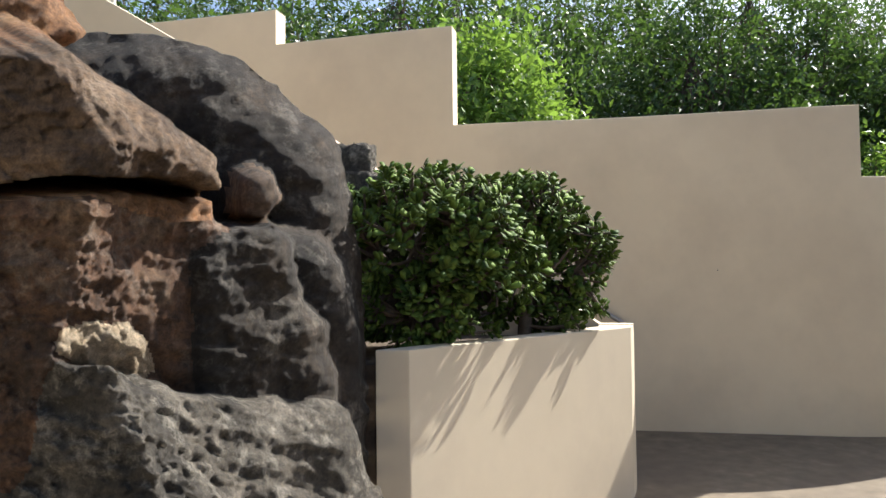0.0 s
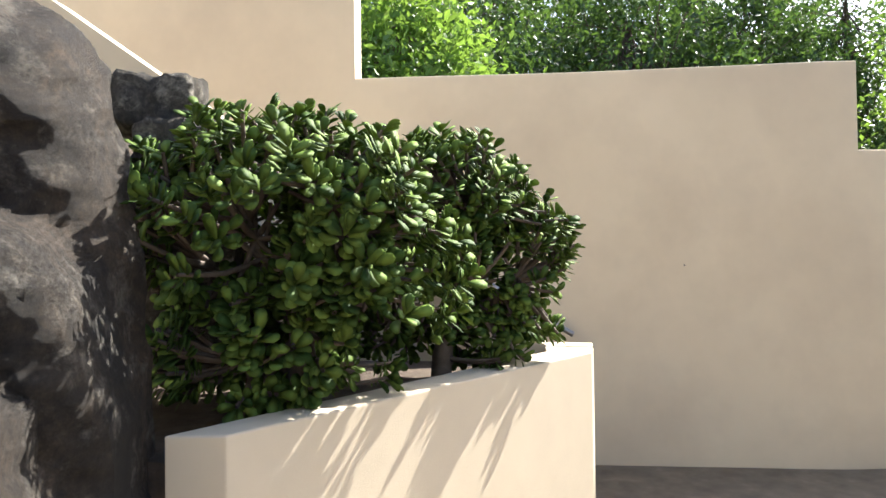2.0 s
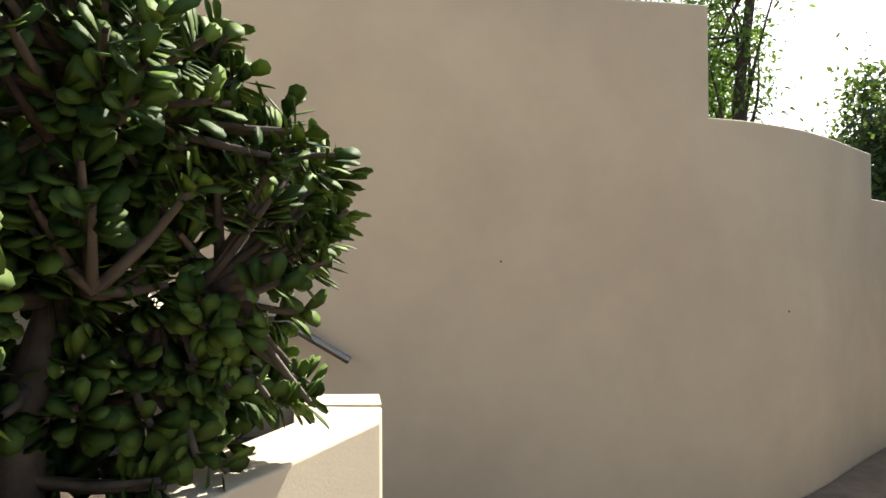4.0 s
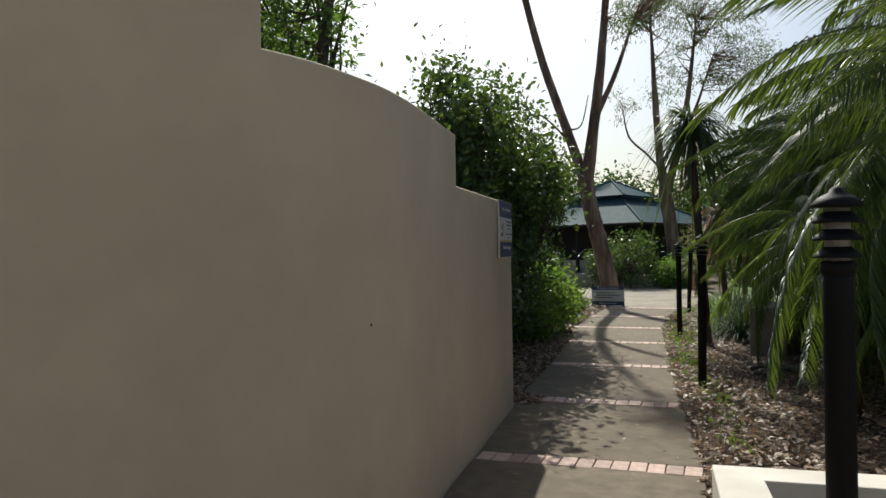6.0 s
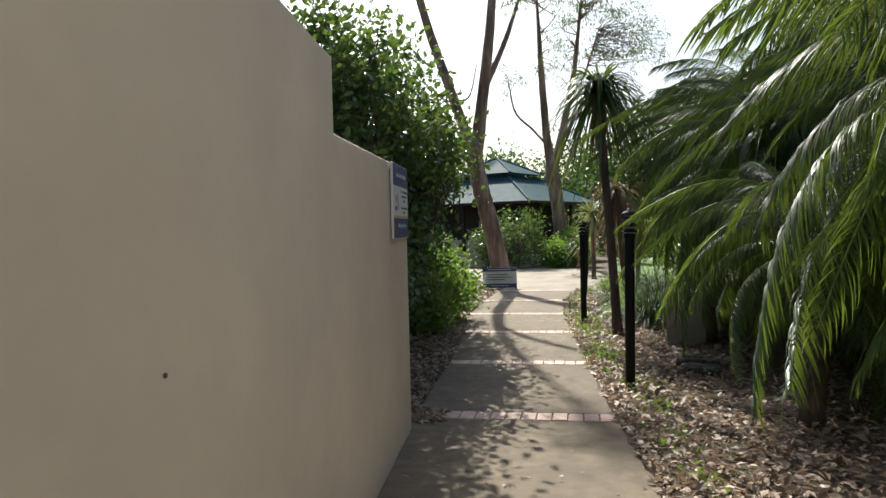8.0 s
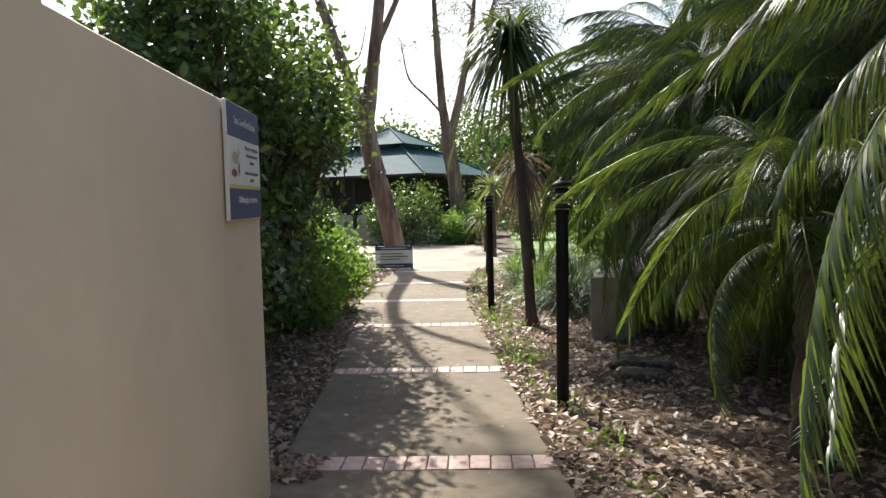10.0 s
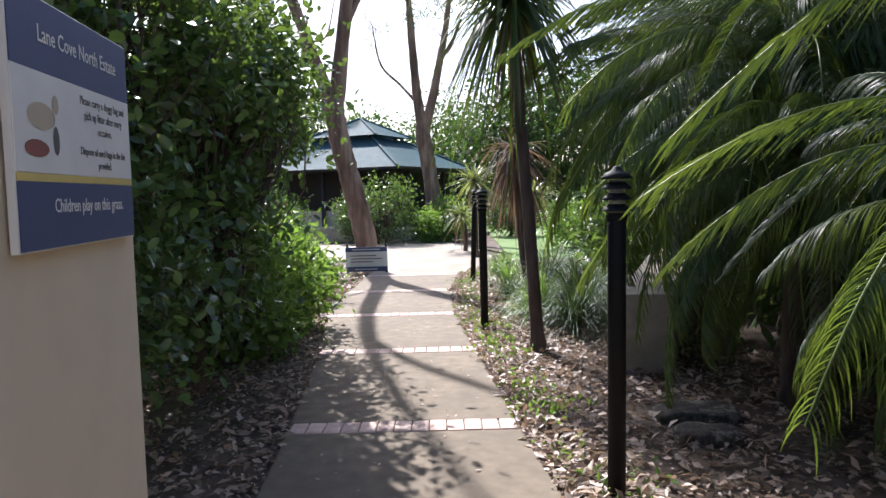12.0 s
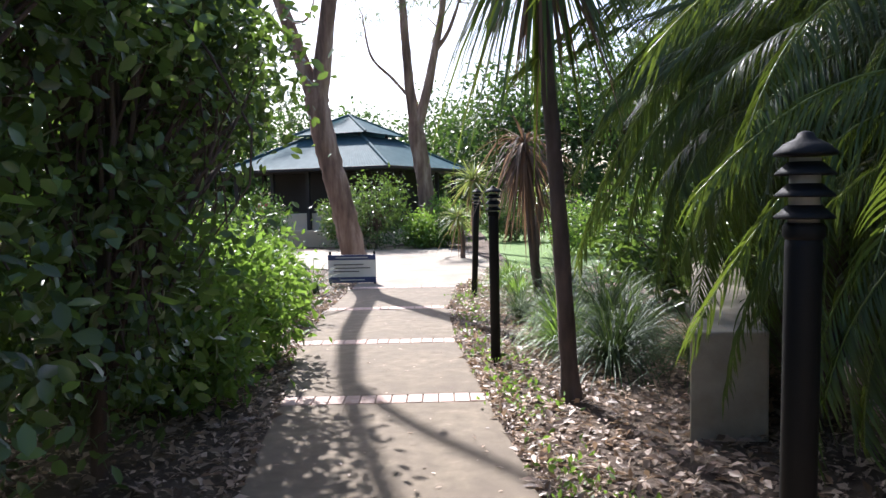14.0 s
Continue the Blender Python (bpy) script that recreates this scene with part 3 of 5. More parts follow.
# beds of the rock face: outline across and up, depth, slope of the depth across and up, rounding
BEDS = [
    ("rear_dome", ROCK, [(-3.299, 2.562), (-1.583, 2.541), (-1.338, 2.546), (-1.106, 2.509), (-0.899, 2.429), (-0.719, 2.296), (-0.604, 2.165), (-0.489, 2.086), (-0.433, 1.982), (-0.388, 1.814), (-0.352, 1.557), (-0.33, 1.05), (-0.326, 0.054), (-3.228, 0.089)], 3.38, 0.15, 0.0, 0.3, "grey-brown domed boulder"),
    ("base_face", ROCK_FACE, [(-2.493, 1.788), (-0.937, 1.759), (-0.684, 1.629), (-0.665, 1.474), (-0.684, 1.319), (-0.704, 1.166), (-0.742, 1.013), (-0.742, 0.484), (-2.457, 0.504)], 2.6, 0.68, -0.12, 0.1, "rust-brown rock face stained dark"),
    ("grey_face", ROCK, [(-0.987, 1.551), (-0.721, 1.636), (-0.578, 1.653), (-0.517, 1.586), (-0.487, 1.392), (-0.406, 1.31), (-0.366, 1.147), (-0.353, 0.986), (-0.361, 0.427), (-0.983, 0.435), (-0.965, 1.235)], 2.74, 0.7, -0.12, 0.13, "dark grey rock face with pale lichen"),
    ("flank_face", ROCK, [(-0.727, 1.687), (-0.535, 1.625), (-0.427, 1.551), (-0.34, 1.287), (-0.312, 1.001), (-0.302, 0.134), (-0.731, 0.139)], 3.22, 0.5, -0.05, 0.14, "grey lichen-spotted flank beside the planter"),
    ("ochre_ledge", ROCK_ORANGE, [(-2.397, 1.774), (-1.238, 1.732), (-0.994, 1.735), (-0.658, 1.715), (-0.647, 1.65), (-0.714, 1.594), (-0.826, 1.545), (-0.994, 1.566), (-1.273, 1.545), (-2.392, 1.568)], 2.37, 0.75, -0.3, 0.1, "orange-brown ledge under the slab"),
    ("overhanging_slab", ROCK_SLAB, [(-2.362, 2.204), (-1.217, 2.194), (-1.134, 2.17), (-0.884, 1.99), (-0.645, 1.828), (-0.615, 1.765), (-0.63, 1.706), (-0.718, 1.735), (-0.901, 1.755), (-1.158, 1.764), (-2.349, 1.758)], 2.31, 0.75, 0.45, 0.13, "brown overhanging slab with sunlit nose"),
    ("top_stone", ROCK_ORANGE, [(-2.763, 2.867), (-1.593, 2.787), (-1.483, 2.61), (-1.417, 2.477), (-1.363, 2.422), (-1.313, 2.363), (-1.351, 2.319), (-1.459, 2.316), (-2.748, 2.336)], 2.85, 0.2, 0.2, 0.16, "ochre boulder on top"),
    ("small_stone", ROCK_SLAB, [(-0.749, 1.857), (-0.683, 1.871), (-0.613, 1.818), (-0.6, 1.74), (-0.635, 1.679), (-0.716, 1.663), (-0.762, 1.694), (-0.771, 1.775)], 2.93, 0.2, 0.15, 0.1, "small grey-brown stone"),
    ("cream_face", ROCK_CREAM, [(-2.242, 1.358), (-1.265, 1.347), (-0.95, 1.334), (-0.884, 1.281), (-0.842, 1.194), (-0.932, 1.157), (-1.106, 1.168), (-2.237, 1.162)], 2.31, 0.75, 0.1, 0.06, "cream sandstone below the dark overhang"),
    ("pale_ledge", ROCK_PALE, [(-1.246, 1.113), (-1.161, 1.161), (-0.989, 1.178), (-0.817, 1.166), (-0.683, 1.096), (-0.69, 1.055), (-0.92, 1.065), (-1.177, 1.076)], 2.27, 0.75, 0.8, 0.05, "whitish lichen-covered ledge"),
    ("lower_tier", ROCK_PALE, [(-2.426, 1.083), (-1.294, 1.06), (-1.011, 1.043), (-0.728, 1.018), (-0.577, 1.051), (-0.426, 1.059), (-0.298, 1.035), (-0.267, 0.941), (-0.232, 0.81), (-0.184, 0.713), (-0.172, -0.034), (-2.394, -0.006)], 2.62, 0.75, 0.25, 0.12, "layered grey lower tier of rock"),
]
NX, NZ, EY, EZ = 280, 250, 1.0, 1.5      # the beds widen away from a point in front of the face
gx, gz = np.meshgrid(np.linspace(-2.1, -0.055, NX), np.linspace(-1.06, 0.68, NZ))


def inside_distance(poly, X, Z):
    """Distance to the outline, and whether a point lies within it."""
    P = np.array(poly)
    best = np.full(X.shape, 9.0)
    inn = np.zeros(X.shape, dtype=bool)
    for (x0, z0), (x1, z1) in zip(P, np.roll(P, -1, axis=0)):
        ex, ez = x1 - x0, z1 - z0
        t = np.clip(((X - x0) * ex + (Z - z0) * ez) / (ex * ex + ez * ez), 0, 1)
        best = np.minimum(best, np.hypot(X - x0 - t * ex, Z - z0 - t * ez))
        hit = (z0 > Z) != (z1 > Z)
        with np.errstate(divide="ignore", invalid="ignore"):
            inn ^= hit & (X < (x1 - x0) * (Z - z0) / (z1 - z0) + x0)
    return best, inn


def field(s, seed, octaves=5, up=1.3):
    """Fractal noise over the grid from sums of turned waves."""
    out = np.zeros(gx.shape)
    for i in range(NZ):
        for j in range(NX):
            out[i, j] = noise.fractal(Vector((gx[i, j] * s, seed, gz[i, j] * s * up)), 0.6, 2.1, octaves)
    return out


warp_x, warp_z = field(3.6, 3.1, 4) * 0.016, field(3.6, 8.4, 4) * 0.016
depth = np.full(gx.shape, 5.3)
bed = np.full(gx.shape, -1)
edge_dist = np.full(gx.shape, -9.0)
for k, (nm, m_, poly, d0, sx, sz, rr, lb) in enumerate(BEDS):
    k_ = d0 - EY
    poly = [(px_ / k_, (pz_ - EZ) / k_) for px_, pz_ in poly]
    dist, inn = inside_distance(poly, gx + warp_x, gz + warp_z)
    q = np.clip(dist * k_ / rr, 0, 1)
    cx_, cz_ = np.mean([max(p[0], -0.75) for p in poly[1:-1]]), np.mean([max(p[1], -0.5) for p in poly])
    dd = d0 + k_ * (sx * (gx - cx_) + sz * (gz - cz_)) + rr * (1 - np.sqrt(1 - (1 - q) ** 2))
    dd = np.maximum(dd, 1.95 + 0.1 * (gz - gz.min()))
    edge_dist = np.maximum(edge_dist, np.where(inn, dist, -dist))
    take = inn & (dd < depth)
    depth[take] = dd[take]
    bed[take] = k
solid = bed >= 0
# the rim of the rock follows its outline: outer corners of cut cells are drawn in to it
tall = np.pad(solid, 1)
rim = ~solid & np.maximum.reduce([tall[p:p + NZ, q:q + NX] for p in range(3) for q in range(3)])
dz_, dx_ = np.gradient(edge_dist, gz[1, 0] - gz[0, 0], gx[0, 1] - gx[0, 0])
nn = np.maximum(np.hypot(dx_, dz_), 0.3) ** 2
rx = gx - np.where(rim, edge_dist * dx_ / nn, 0)
rz = gz - np.where(rim, edge_dist * dz_ / nn, 0)
pd = np.pad(np.where(solid, depth, -1), 1, constant_values=-1)
pb = np.pad(bed, 1, constant_values=-1)
depth = np.where(rim, np.maximum.reduce([pd[p:p + NZ, q:q + NX] for p in range(3) for q in range(3)]), depth)
bed = np.where(rim, np.maximum.reduce([pb[p:p + NZ, q:q + NX] for p in range(3) for q in range(3)]), bed)
solid = solid | rim
for _ in range(1):
    pad = np.pad(depth, 1, mode="edge")
    pw = np.pad(solid.astype(float), 1, mode="edge")
    blur = sum((pad * pw)[a:a + NZ, b:b + NX] for a in range(3) for b in range(3)) / np.maximum(sum(pw[a:a + NZ, b:b + NX] for a in range(3) for b in range(3)), 1)
    depth = np.where(solid, blur, depth)
crack = np.zeros(gx.shape)
for i in range(NZ):
    for j in range(NX):
        if solid[i, j]:
            v = noise.voronoi(Vector((gx[i, j] * 2.6 + warp_x[i, j] * 14, depth[i, j] * 1.5, gz[i, j] * 8.5 + gx[i, j] * 1.8 + warp_z[i, j] * 14)))[0]
            crack[i, j] = min(0.10, v[1] - v[0]) / 0.10
depth = depth - 0.035 * field(3.0, 1.0) - 0.011 * field(9.0, 5.0) - 0.008 * field(30, 9.0, 5) - 0.014 * field(2.2, 27.0, 4, 9.0) + 0.006 * (1 - crack) ** 2
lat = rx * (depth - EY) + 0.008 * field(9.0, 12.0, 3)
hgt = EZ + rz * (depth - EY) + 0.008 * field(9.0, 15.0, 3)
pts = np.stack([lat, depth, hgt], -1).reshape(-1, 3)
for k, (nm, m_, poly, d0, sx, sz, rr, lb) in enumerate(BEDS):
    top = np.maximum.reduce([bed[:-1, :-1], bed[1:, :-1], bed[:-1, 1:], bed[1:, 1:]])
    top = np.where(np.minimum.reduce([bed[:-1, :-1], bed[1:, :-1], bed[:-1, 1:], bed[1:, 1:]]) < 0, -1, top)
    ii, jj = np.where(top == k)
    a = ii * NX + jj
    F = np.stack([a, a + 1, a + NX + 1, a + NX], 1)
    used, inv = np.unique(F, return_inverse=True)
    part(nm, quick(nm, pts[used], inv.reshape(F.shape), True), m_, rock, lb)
part("rear_mass", boulder(31, (-1.75, 5.0, 0.95), (1.25, 0.85, 1.45), UPRIGHT, 0.1, 0.04, 5, 1.4), ROCK, rock)
for i, (x, y, z, r) in enumerate(((-0.52, 4.35, 2.12, 0.17), (-0.42, 4.3, 1.93, 0.19), (-0.45, 4.2, 1.45, 0.3))):
    st = part("stone", boulder(20 + i, (0, 0, 0), (r, r * 0.9, r * 0.75), UPRIGHT, 0.04, 0.02, 4, 4), ROCK_PALE, rock)
    st.location = (x, y, z)

# ---- jade plants in the planter ----
JV = np.array([(0, 0.05, 0), (0, -0.05, 0), (0.45, 0.25, 0.03), (0.45, -0.25, 0.03), (0.8, 0.29, 0.02), (0.8, -0.29, 0.02), (1, 0.13, -0.01), (1, -0.13, -0.01), (0.6, 0, 0.015), (0.6, 0, -0.035)])
JF = np.array([(0, 1, 8, 8), (0, 8, 2, 2), (1, 3, 8, 8), (2, 8, 4, 4), (3, 5, 8, 8), (4, 8, 6, 6), (5, 7, 8, 8), (6, 8, 7, 7),
               (0, 9, 1, 1), (0, 2, 9, 9), (1, 9, 3, 3), (2, 4, 9, 9), (3, 9, 5, 5), (4, 6, 9, 9), (5, 9, 7, 7), (6, 7, 9, 9)])


def jade(seed, base, blobs, tips, label):
    rng = np.random.default_rng(seed)
    ob = thing("jade_plant", label, "shrub", "jade plants in the planter", at=Matrix.Translation(base))
    w = np.array([b[3] * b[4] * b[5] for b in blobs]) ** 0.67
    B = np.array(blobs)[rng.choice(len(blobs), tips, p=w / w.sum())]
    u = unit(rng, tips)
    u[:, 2] = np.abs(u[:, 2]) * np.where(rng.random(tips) < 0.75, 1, -1)
    C = B[:, :3] + u * B[:, 3:] * (0.72 + 0.32 * rng.random((tips, 1)))
    stems = [tube_arrays(smooth_line([(0, 0, -0.05), (0.03, 0.02, 0.25), (0.0, 0.1, 0.5), (0.1, 0.1, 0.75)], 12), np.linspace(0.045, 0.022, 12), 8, 0.06, rng)]
    for k in range(7):
        e = B[rng.integers(tips), :3] + rng.standard_normal(3) * 0.16
        foot = stems[0][0].reshape(-1, 8, 3).mean(1)[2 + k]
        stems.append(tube_arrays(smooth_line([foot, foot * 0.55 + e * 0.45 - np.array([0, 0, 0.06]), e], 10), np.linspace(0.019, 0.009, 10), 7, 0.06, rng))
    joints = np.concatenate([s[0].reshape(-1, 7 if i else 8, 3).mean(1) for i, s in enumerate(stems)])
    ctr, dr, up, sz = [], [], [], []
    for i in range(tips):
        near = joints[np.argsort(np.linalg.norm(joints - C[i], axis=1))[int(rng.integers(0, 3))]]
        out = C[i] - near
        L = np.linalg.norm(out)
        if L < 0.42:
            mid = (near + C[i]) / 2 + np.array([0, 0, -0.05 * L])
            stems.append(tube_arrays(smooth_line([near, mid, C[i]], 5), np.linspace(0.012, 0.006, 5), 5))
        ax = out / (L + 1e-6) * 0.6 + u[i] * 0.5 + np.array([0, 0, 0.5])
        ax /= np.linalg.norm(ax)
        m = int(rng.integers(9, 15))
        for j in range(m):
            side = unit(rng, 1)[0]
            side -= ax * side.dot(ax)
            side /= np.linalg.norm(side) + 1e-6
            lift = 0.15 + 0.9 * j / m
            ctr.append(C[i] - ax * 0.07 * (1 - j / m) + side * 0.008)
            dr.append(side + ax * lift)
            up.append(ax)
            sz.append(0.041 + 0.024 * rng.random())
    V, F = merge(stems)
    tagged(part("branching", quick("branching", V, F, True), TWIG, ob), kind="stuff")
    T, Fc = JV, JF
    V, F = leaves(np.array(ctr), np.array(dr), np.array(up), np.array(sz), (T, Fc))
    part("foliage", quick("foliage", V, tri_quads(F), True), JADE, ob)
    return ob


jade(11, (-1.02, -0.55, 1.04), [(0.05, -0.05, 0.66, 0.50, 0.48, 0.36), (-0.25, -0.25, 0.68, 0.38, 0.4, 0.30), (0.12, 0.22, 0.42, 0.32, 0.35, 0.34), (0.05, -0.15, 0.25, 0.3, 0.35, 0.22), (-0.55, -0.35, 0.55, 0.35, 0.3, 0.35), (-0.6, -0.1, 0.2, 0.4, 0.4, 0.2), (-0.25, -0.3, 0.18, 0.35, 0.35, 0.16)], 800,
     "dense green jade plant with rounded leaves and grey stems")
jade(12, (-1.45, 0.14, 1.04), [(-0.05, 0.02, 0.72, 0.42, 0.42, 0.36), (-0.04, 0.36, 0.50, 0.34, 0.33, 0.32), (-0.1, -0.15, 0.4, 0.35, 0.35, 0.32), (0.0, 0.25, 0.2, 0.22, 0.3, 0.16)], 600,
     "rounded jade plant overhanging the planter corner")

# ---- bollard lights ----
def bollard(at):
    ob = thing("bollard_light", "tall black post light with louvred head", "bollard light", "bollards along the path", at=at)
    part("post", lathe([(0.04558, -0.05), (0.04558, 1.32), (0.043, 1.36)], 24), BLACK, ob)
    part("collar", lathe([(0.043, 1.34), (0.0516, 1.35), (0.0516, 1.375), (0.043, 1.385)], 24), BLACK, ob)
    part("lens", lathe([(0.03784, 1.38), (0.03784, 1.55)], 20), LENS, ob)
    for z in (1.40, 1.455, 1.51):
        part("louvre", lathe([(0.04128, z + 0.030), (0.0602, z + 0.012), (0.07396, z), (0.07224, z - 0.005), (0.05848, z + 0.004), (0.0387, z + 0.024)], 28), BLACK, ob)
    part("cap", lathe([(0.07568, 1.555), (0.07654, 1.563), (0.05332, 1.585), (0.02408, 1.60), (0.01892, 1.612), (0.00688, 1.618)], 28), BLACK, ob)
    return ob


b0 = bollard(pose(-0.31, 3.95, 0.08))
for m in (pose(-0.80, 10.08, 0.04, 0, 0.6), pose(-1.225, 15.0, -0.02), pose(-1.2, 19.65, 0, 0, 2.5)):
    copy_thing(b0, m)

# ---- notice board on the wall end ----
def text_mesh(body, size, align="CENTER"):
    cu = bpy.data.curves.new("text", "FONT")
    cu.body, cu.size, cu.align_x, cu.extrude, cu.resolution_u = body, size, align, 0.0004, 2
    ob = bpy.data.objects.new("tmp", cu)
    scene.collection.objects.link(ob)
    bpy.context.view_layer.update()
    me = bpy.data.meshes.new_from_object(ob.evaluated_get(bpy.context.evaluated_depsgraph_get()))
    bpy.data.objects.remove(ob)
    return me


# local frame of the board: x along the wall, y up, z out of it
bx = Vector((-0.068, 0.708, 0)).normalized()
BOARD = Matrix.Translation((-2.425, 7.71, 1.455)) @ Matrix(((bx.x, 0, bx.y, 0), (bx.y, 0, -bx.x, 0), (0, 1, 0, 0), (0, 0, 0, 1))) @ Matrix.Diagonal((0.93, 1, 1, 1))
sign = thing("notice_sign", "navy and white notice sign fixed to the wall end", "sign", at=BOARD)
W_, H_ = 0.72, 0.50
part("backing", box(-0.004, W_ + 0.004, -0.004, H_ + 0.004, -0.018, -0.0005, 0.002), WHITE, sign)
part("header_band", box(0, W_, H_ - 0.145, H_, -0.002, 0.002), NAVY, sign)
part("panel", box(0, W_, 0.152, H_ - 0.146, -0.002, 0.002), WHITE, sign)
part("stripe", box(0, W_, 0.135, 0.151, -0.002, 0.002), YELLOW, sign)
part("footer_band", box(0, W_, 0, 0.134, -0.002, 0.002), NAVY, sign)
for body, x, y, size, m_ in (("Lane Cove North Estate", 0.38, H_ - 0.085, 0.050, WHITE), ("Please carry a doggy bag and", 0.515, 0.315, 0.028, INK), ("pick up litter after every", 0.515, 0.282, 0.028, INK),
                             ("occasion.", 0.515, 0.250, 0.028, INK), ("Dispose of used bags in the bin", 0.505, 0.200, 0.026, INK), ("provided.", 0.505, 0.170, 0.026, INK),
                             ("Children play on this grass.", 0.40, 0.072, 0.042, WHITE)):
    part("lettering", text_mesh(body, size), m_, sign, at=Matrix.Translation((x, y, 0.0028)))
for x, y, w, h, m_ in ((0.13, 0.265, 0.14, 0.055, TAN), (0.10, 0.20, 0.12, 0.035, RED), (0.20, 0.22, 0.035, 0.06, INK), (0.205, 0.295, 0.035, 0.04, TAN)):
    bm = bmesh.new()
    bmesh.ops.create_circle(bm, cap_ends=True, segments=18, radius=0.5, matrix=Matrix.Translation((x, y, 0.003)) @ Matrix.Diagonal((w, h, 1, 1)))
    part("picture_patch", bm, m_, sign)

for y_, z_ in ((4.47, 1.183), (4.62, 1.10), (2.75, 1.50)):
    x_ = float(np.interp(y_, [2.98, 3.81, 4.47, 5.1], [-2.78, -2.30, -2.165, -2.18])) if y_ > 2.9 else -2.915
    pl = part("wall_plug", lathe([(0.007, 0), (0.006, 0.004), (0.003, 0.005)], 10), INK, at=look((x_ + 0.001, y_, z_), (x_ - 1, y_, z_)))
    tagged(pl, "small dark plug set in the rendered wall", "wall plug", "plugs in the wall")

# ---- gum trees ----
def gum(at, trunk, forks, blobs, seed, label, clumps=190, size=0.16):
    rng = np.random.default_rng(seed)
    ob = thing("gum_tree", label, "tree", "gum trees by the paving", at=Matrix.Translation(at))
    P = smooth_line([p[:3] for p in trunk], 40)
    R = np.interp(np.linspace(0, len(trunk) - 1, 40), range(len(trunk)), [p[3] for p in trunk])
    V, F = tube_arrays(P, R, 14, 0.05, rng)
    part("trunk", quick("trunk", V, F, True), BARK, ob)
    lines = []
    for f in forks:
        Q = smooth_line([p[:3] for p in f], 24)
        r = np.interp(np.linspace(0, len(f) - 1, 24), range(len(f)), [p[3] for p in f])
        V, F = tube_arrays(Q, r, 10, 0.04, rng)
        part("limb", quick("limb", V, F, True), BARK, ob)
        lines.append((Q, r))
    V, F, C = crown(rng, blobs, clumps, 34, 0.17, size, NARROW, hang=0.9, hollow=0.2, flat=0.2)
    part("crown", quick("crown", V, F), GUM, ob)
    allp, allr = np.concatenate([l[0] for l in lines]), np.concatenate([l[1] for l in lines])
    tw = []
    for c in C:
        k = int(np.argmin(np.linalg.norm(allp - c, axis=1) + rng.random(len(allp)) * 0.8))
        mid = (allp[k] + c) / 2 + rng.standard_normal(3) * 0.1
        tw.append(tube_arrays(smooth_line([allp[k], mid, c], 6), np.linspace(max(0.012, min(0.03, allr[k] * 0.5)), 0.005, 6), 5))
    V, F = merge(tw)
    tagged(part("twig_mass", quick("twig_mass", V, F, True), BARK, ob), kind="stuff")
    return ob


gum((-3.45, 23.4, 0), [(0.1, 0, -0.1, 0.33), (0.02, 0, 0.3, 0.26), (-0.2, 0, 1.4, 0.235), (-0.45, 0, 2.4, 0.225), (-0.62, 0, 3.3, 0.23), (-0.66, 0, 3.7, 0.20)],
    [[(-0.62, 0, 3.3, 0.17), (-0.95, 0.1, 4.3, 0.145), (-1.42, 0.1, 5.7, 0.13), (-1.92, 0.2, 7.2, 0.115), (-2.42, 0.2, 9.2, 0.095), (-2.8, 0.2, 11.4, 0.07), (-3.1, 0.3, 14.6, 0.03)],
     # the next two boughs are unseen, added to carry shading foliage over the path
     [(0.03, 0, 9.3, 0.07), (0.3, -1.4, 9.9, 0.055), (0.8, -3.2, 10.6, 0.045), (1.4, -5.0, 11.4, 0.02)],
     [(0.0, -0.05, 8.0, 0.05), (0.3, -1.6, 8.3, 0.035), (0.6, -3.2, 8.7, 0.015)],
     [(-2.40, 0.2, 9.1, 0.075), (-2.3, 0.2, 10.4, 0.065), (-1.9, 0.3, 12.2, 0.05), (-1.7, 0.3, 15.0, 0.02)],
     [(-0.62, 0, 3.3, 0.19), (-0.5, 0, 4.2, 0.17), (-0.28, -0.1, 5.7, 0.15), (-0.1, -0.1, 7.2, 0.12), (0.05, 0, 9.6, 0.085), (0.0, 0, 12.8, 0.03)],
     [(-0.25, -0.1, 5.4, 0.09), (0.25, 0.2, 6.6, 0.07), (0.8, 0.3, 8.2, 0.03)],
     [(-1.0, 0.1, 4.5, 0.035), (-1.7, -0.1, 5.3, 0.025), (-2.6, -0.2, 5.9, 0.012)],
     [(-1.2, 0.1, 5.0, 0.03), (-0.75, 0.0, 5.1, 0.022), (-0.55, 0.2, 6.0, 0.012)]],
    # high right and forward blobs: unseen crown, added to shade palms and litter
    [(-3.1, 0.3, 15.2, 0.7, 0.7, 0.6), (-1.7, 0.3, 15.4, 0.6, 0.6, 0.5), (0.3, 0, 12.6, 2.0, 1.8, 1.3), (0.2, 0, 10.4, 1.0, 1.1, 0.8), (1.6, 0.6, 9.4, 1.0, 1.1, 0.8), (0.5, 0.1, 7.9, 0.45, 0.5, 0.45), (1.5, -5.0, 11.6, 2.3, 2.4, 1.0), (0.8, -3.2, 8.9, 1.4, 1.3, 0.5)], 31, "leaning twin-stemmed gum tree with peeling brown bark", 680)
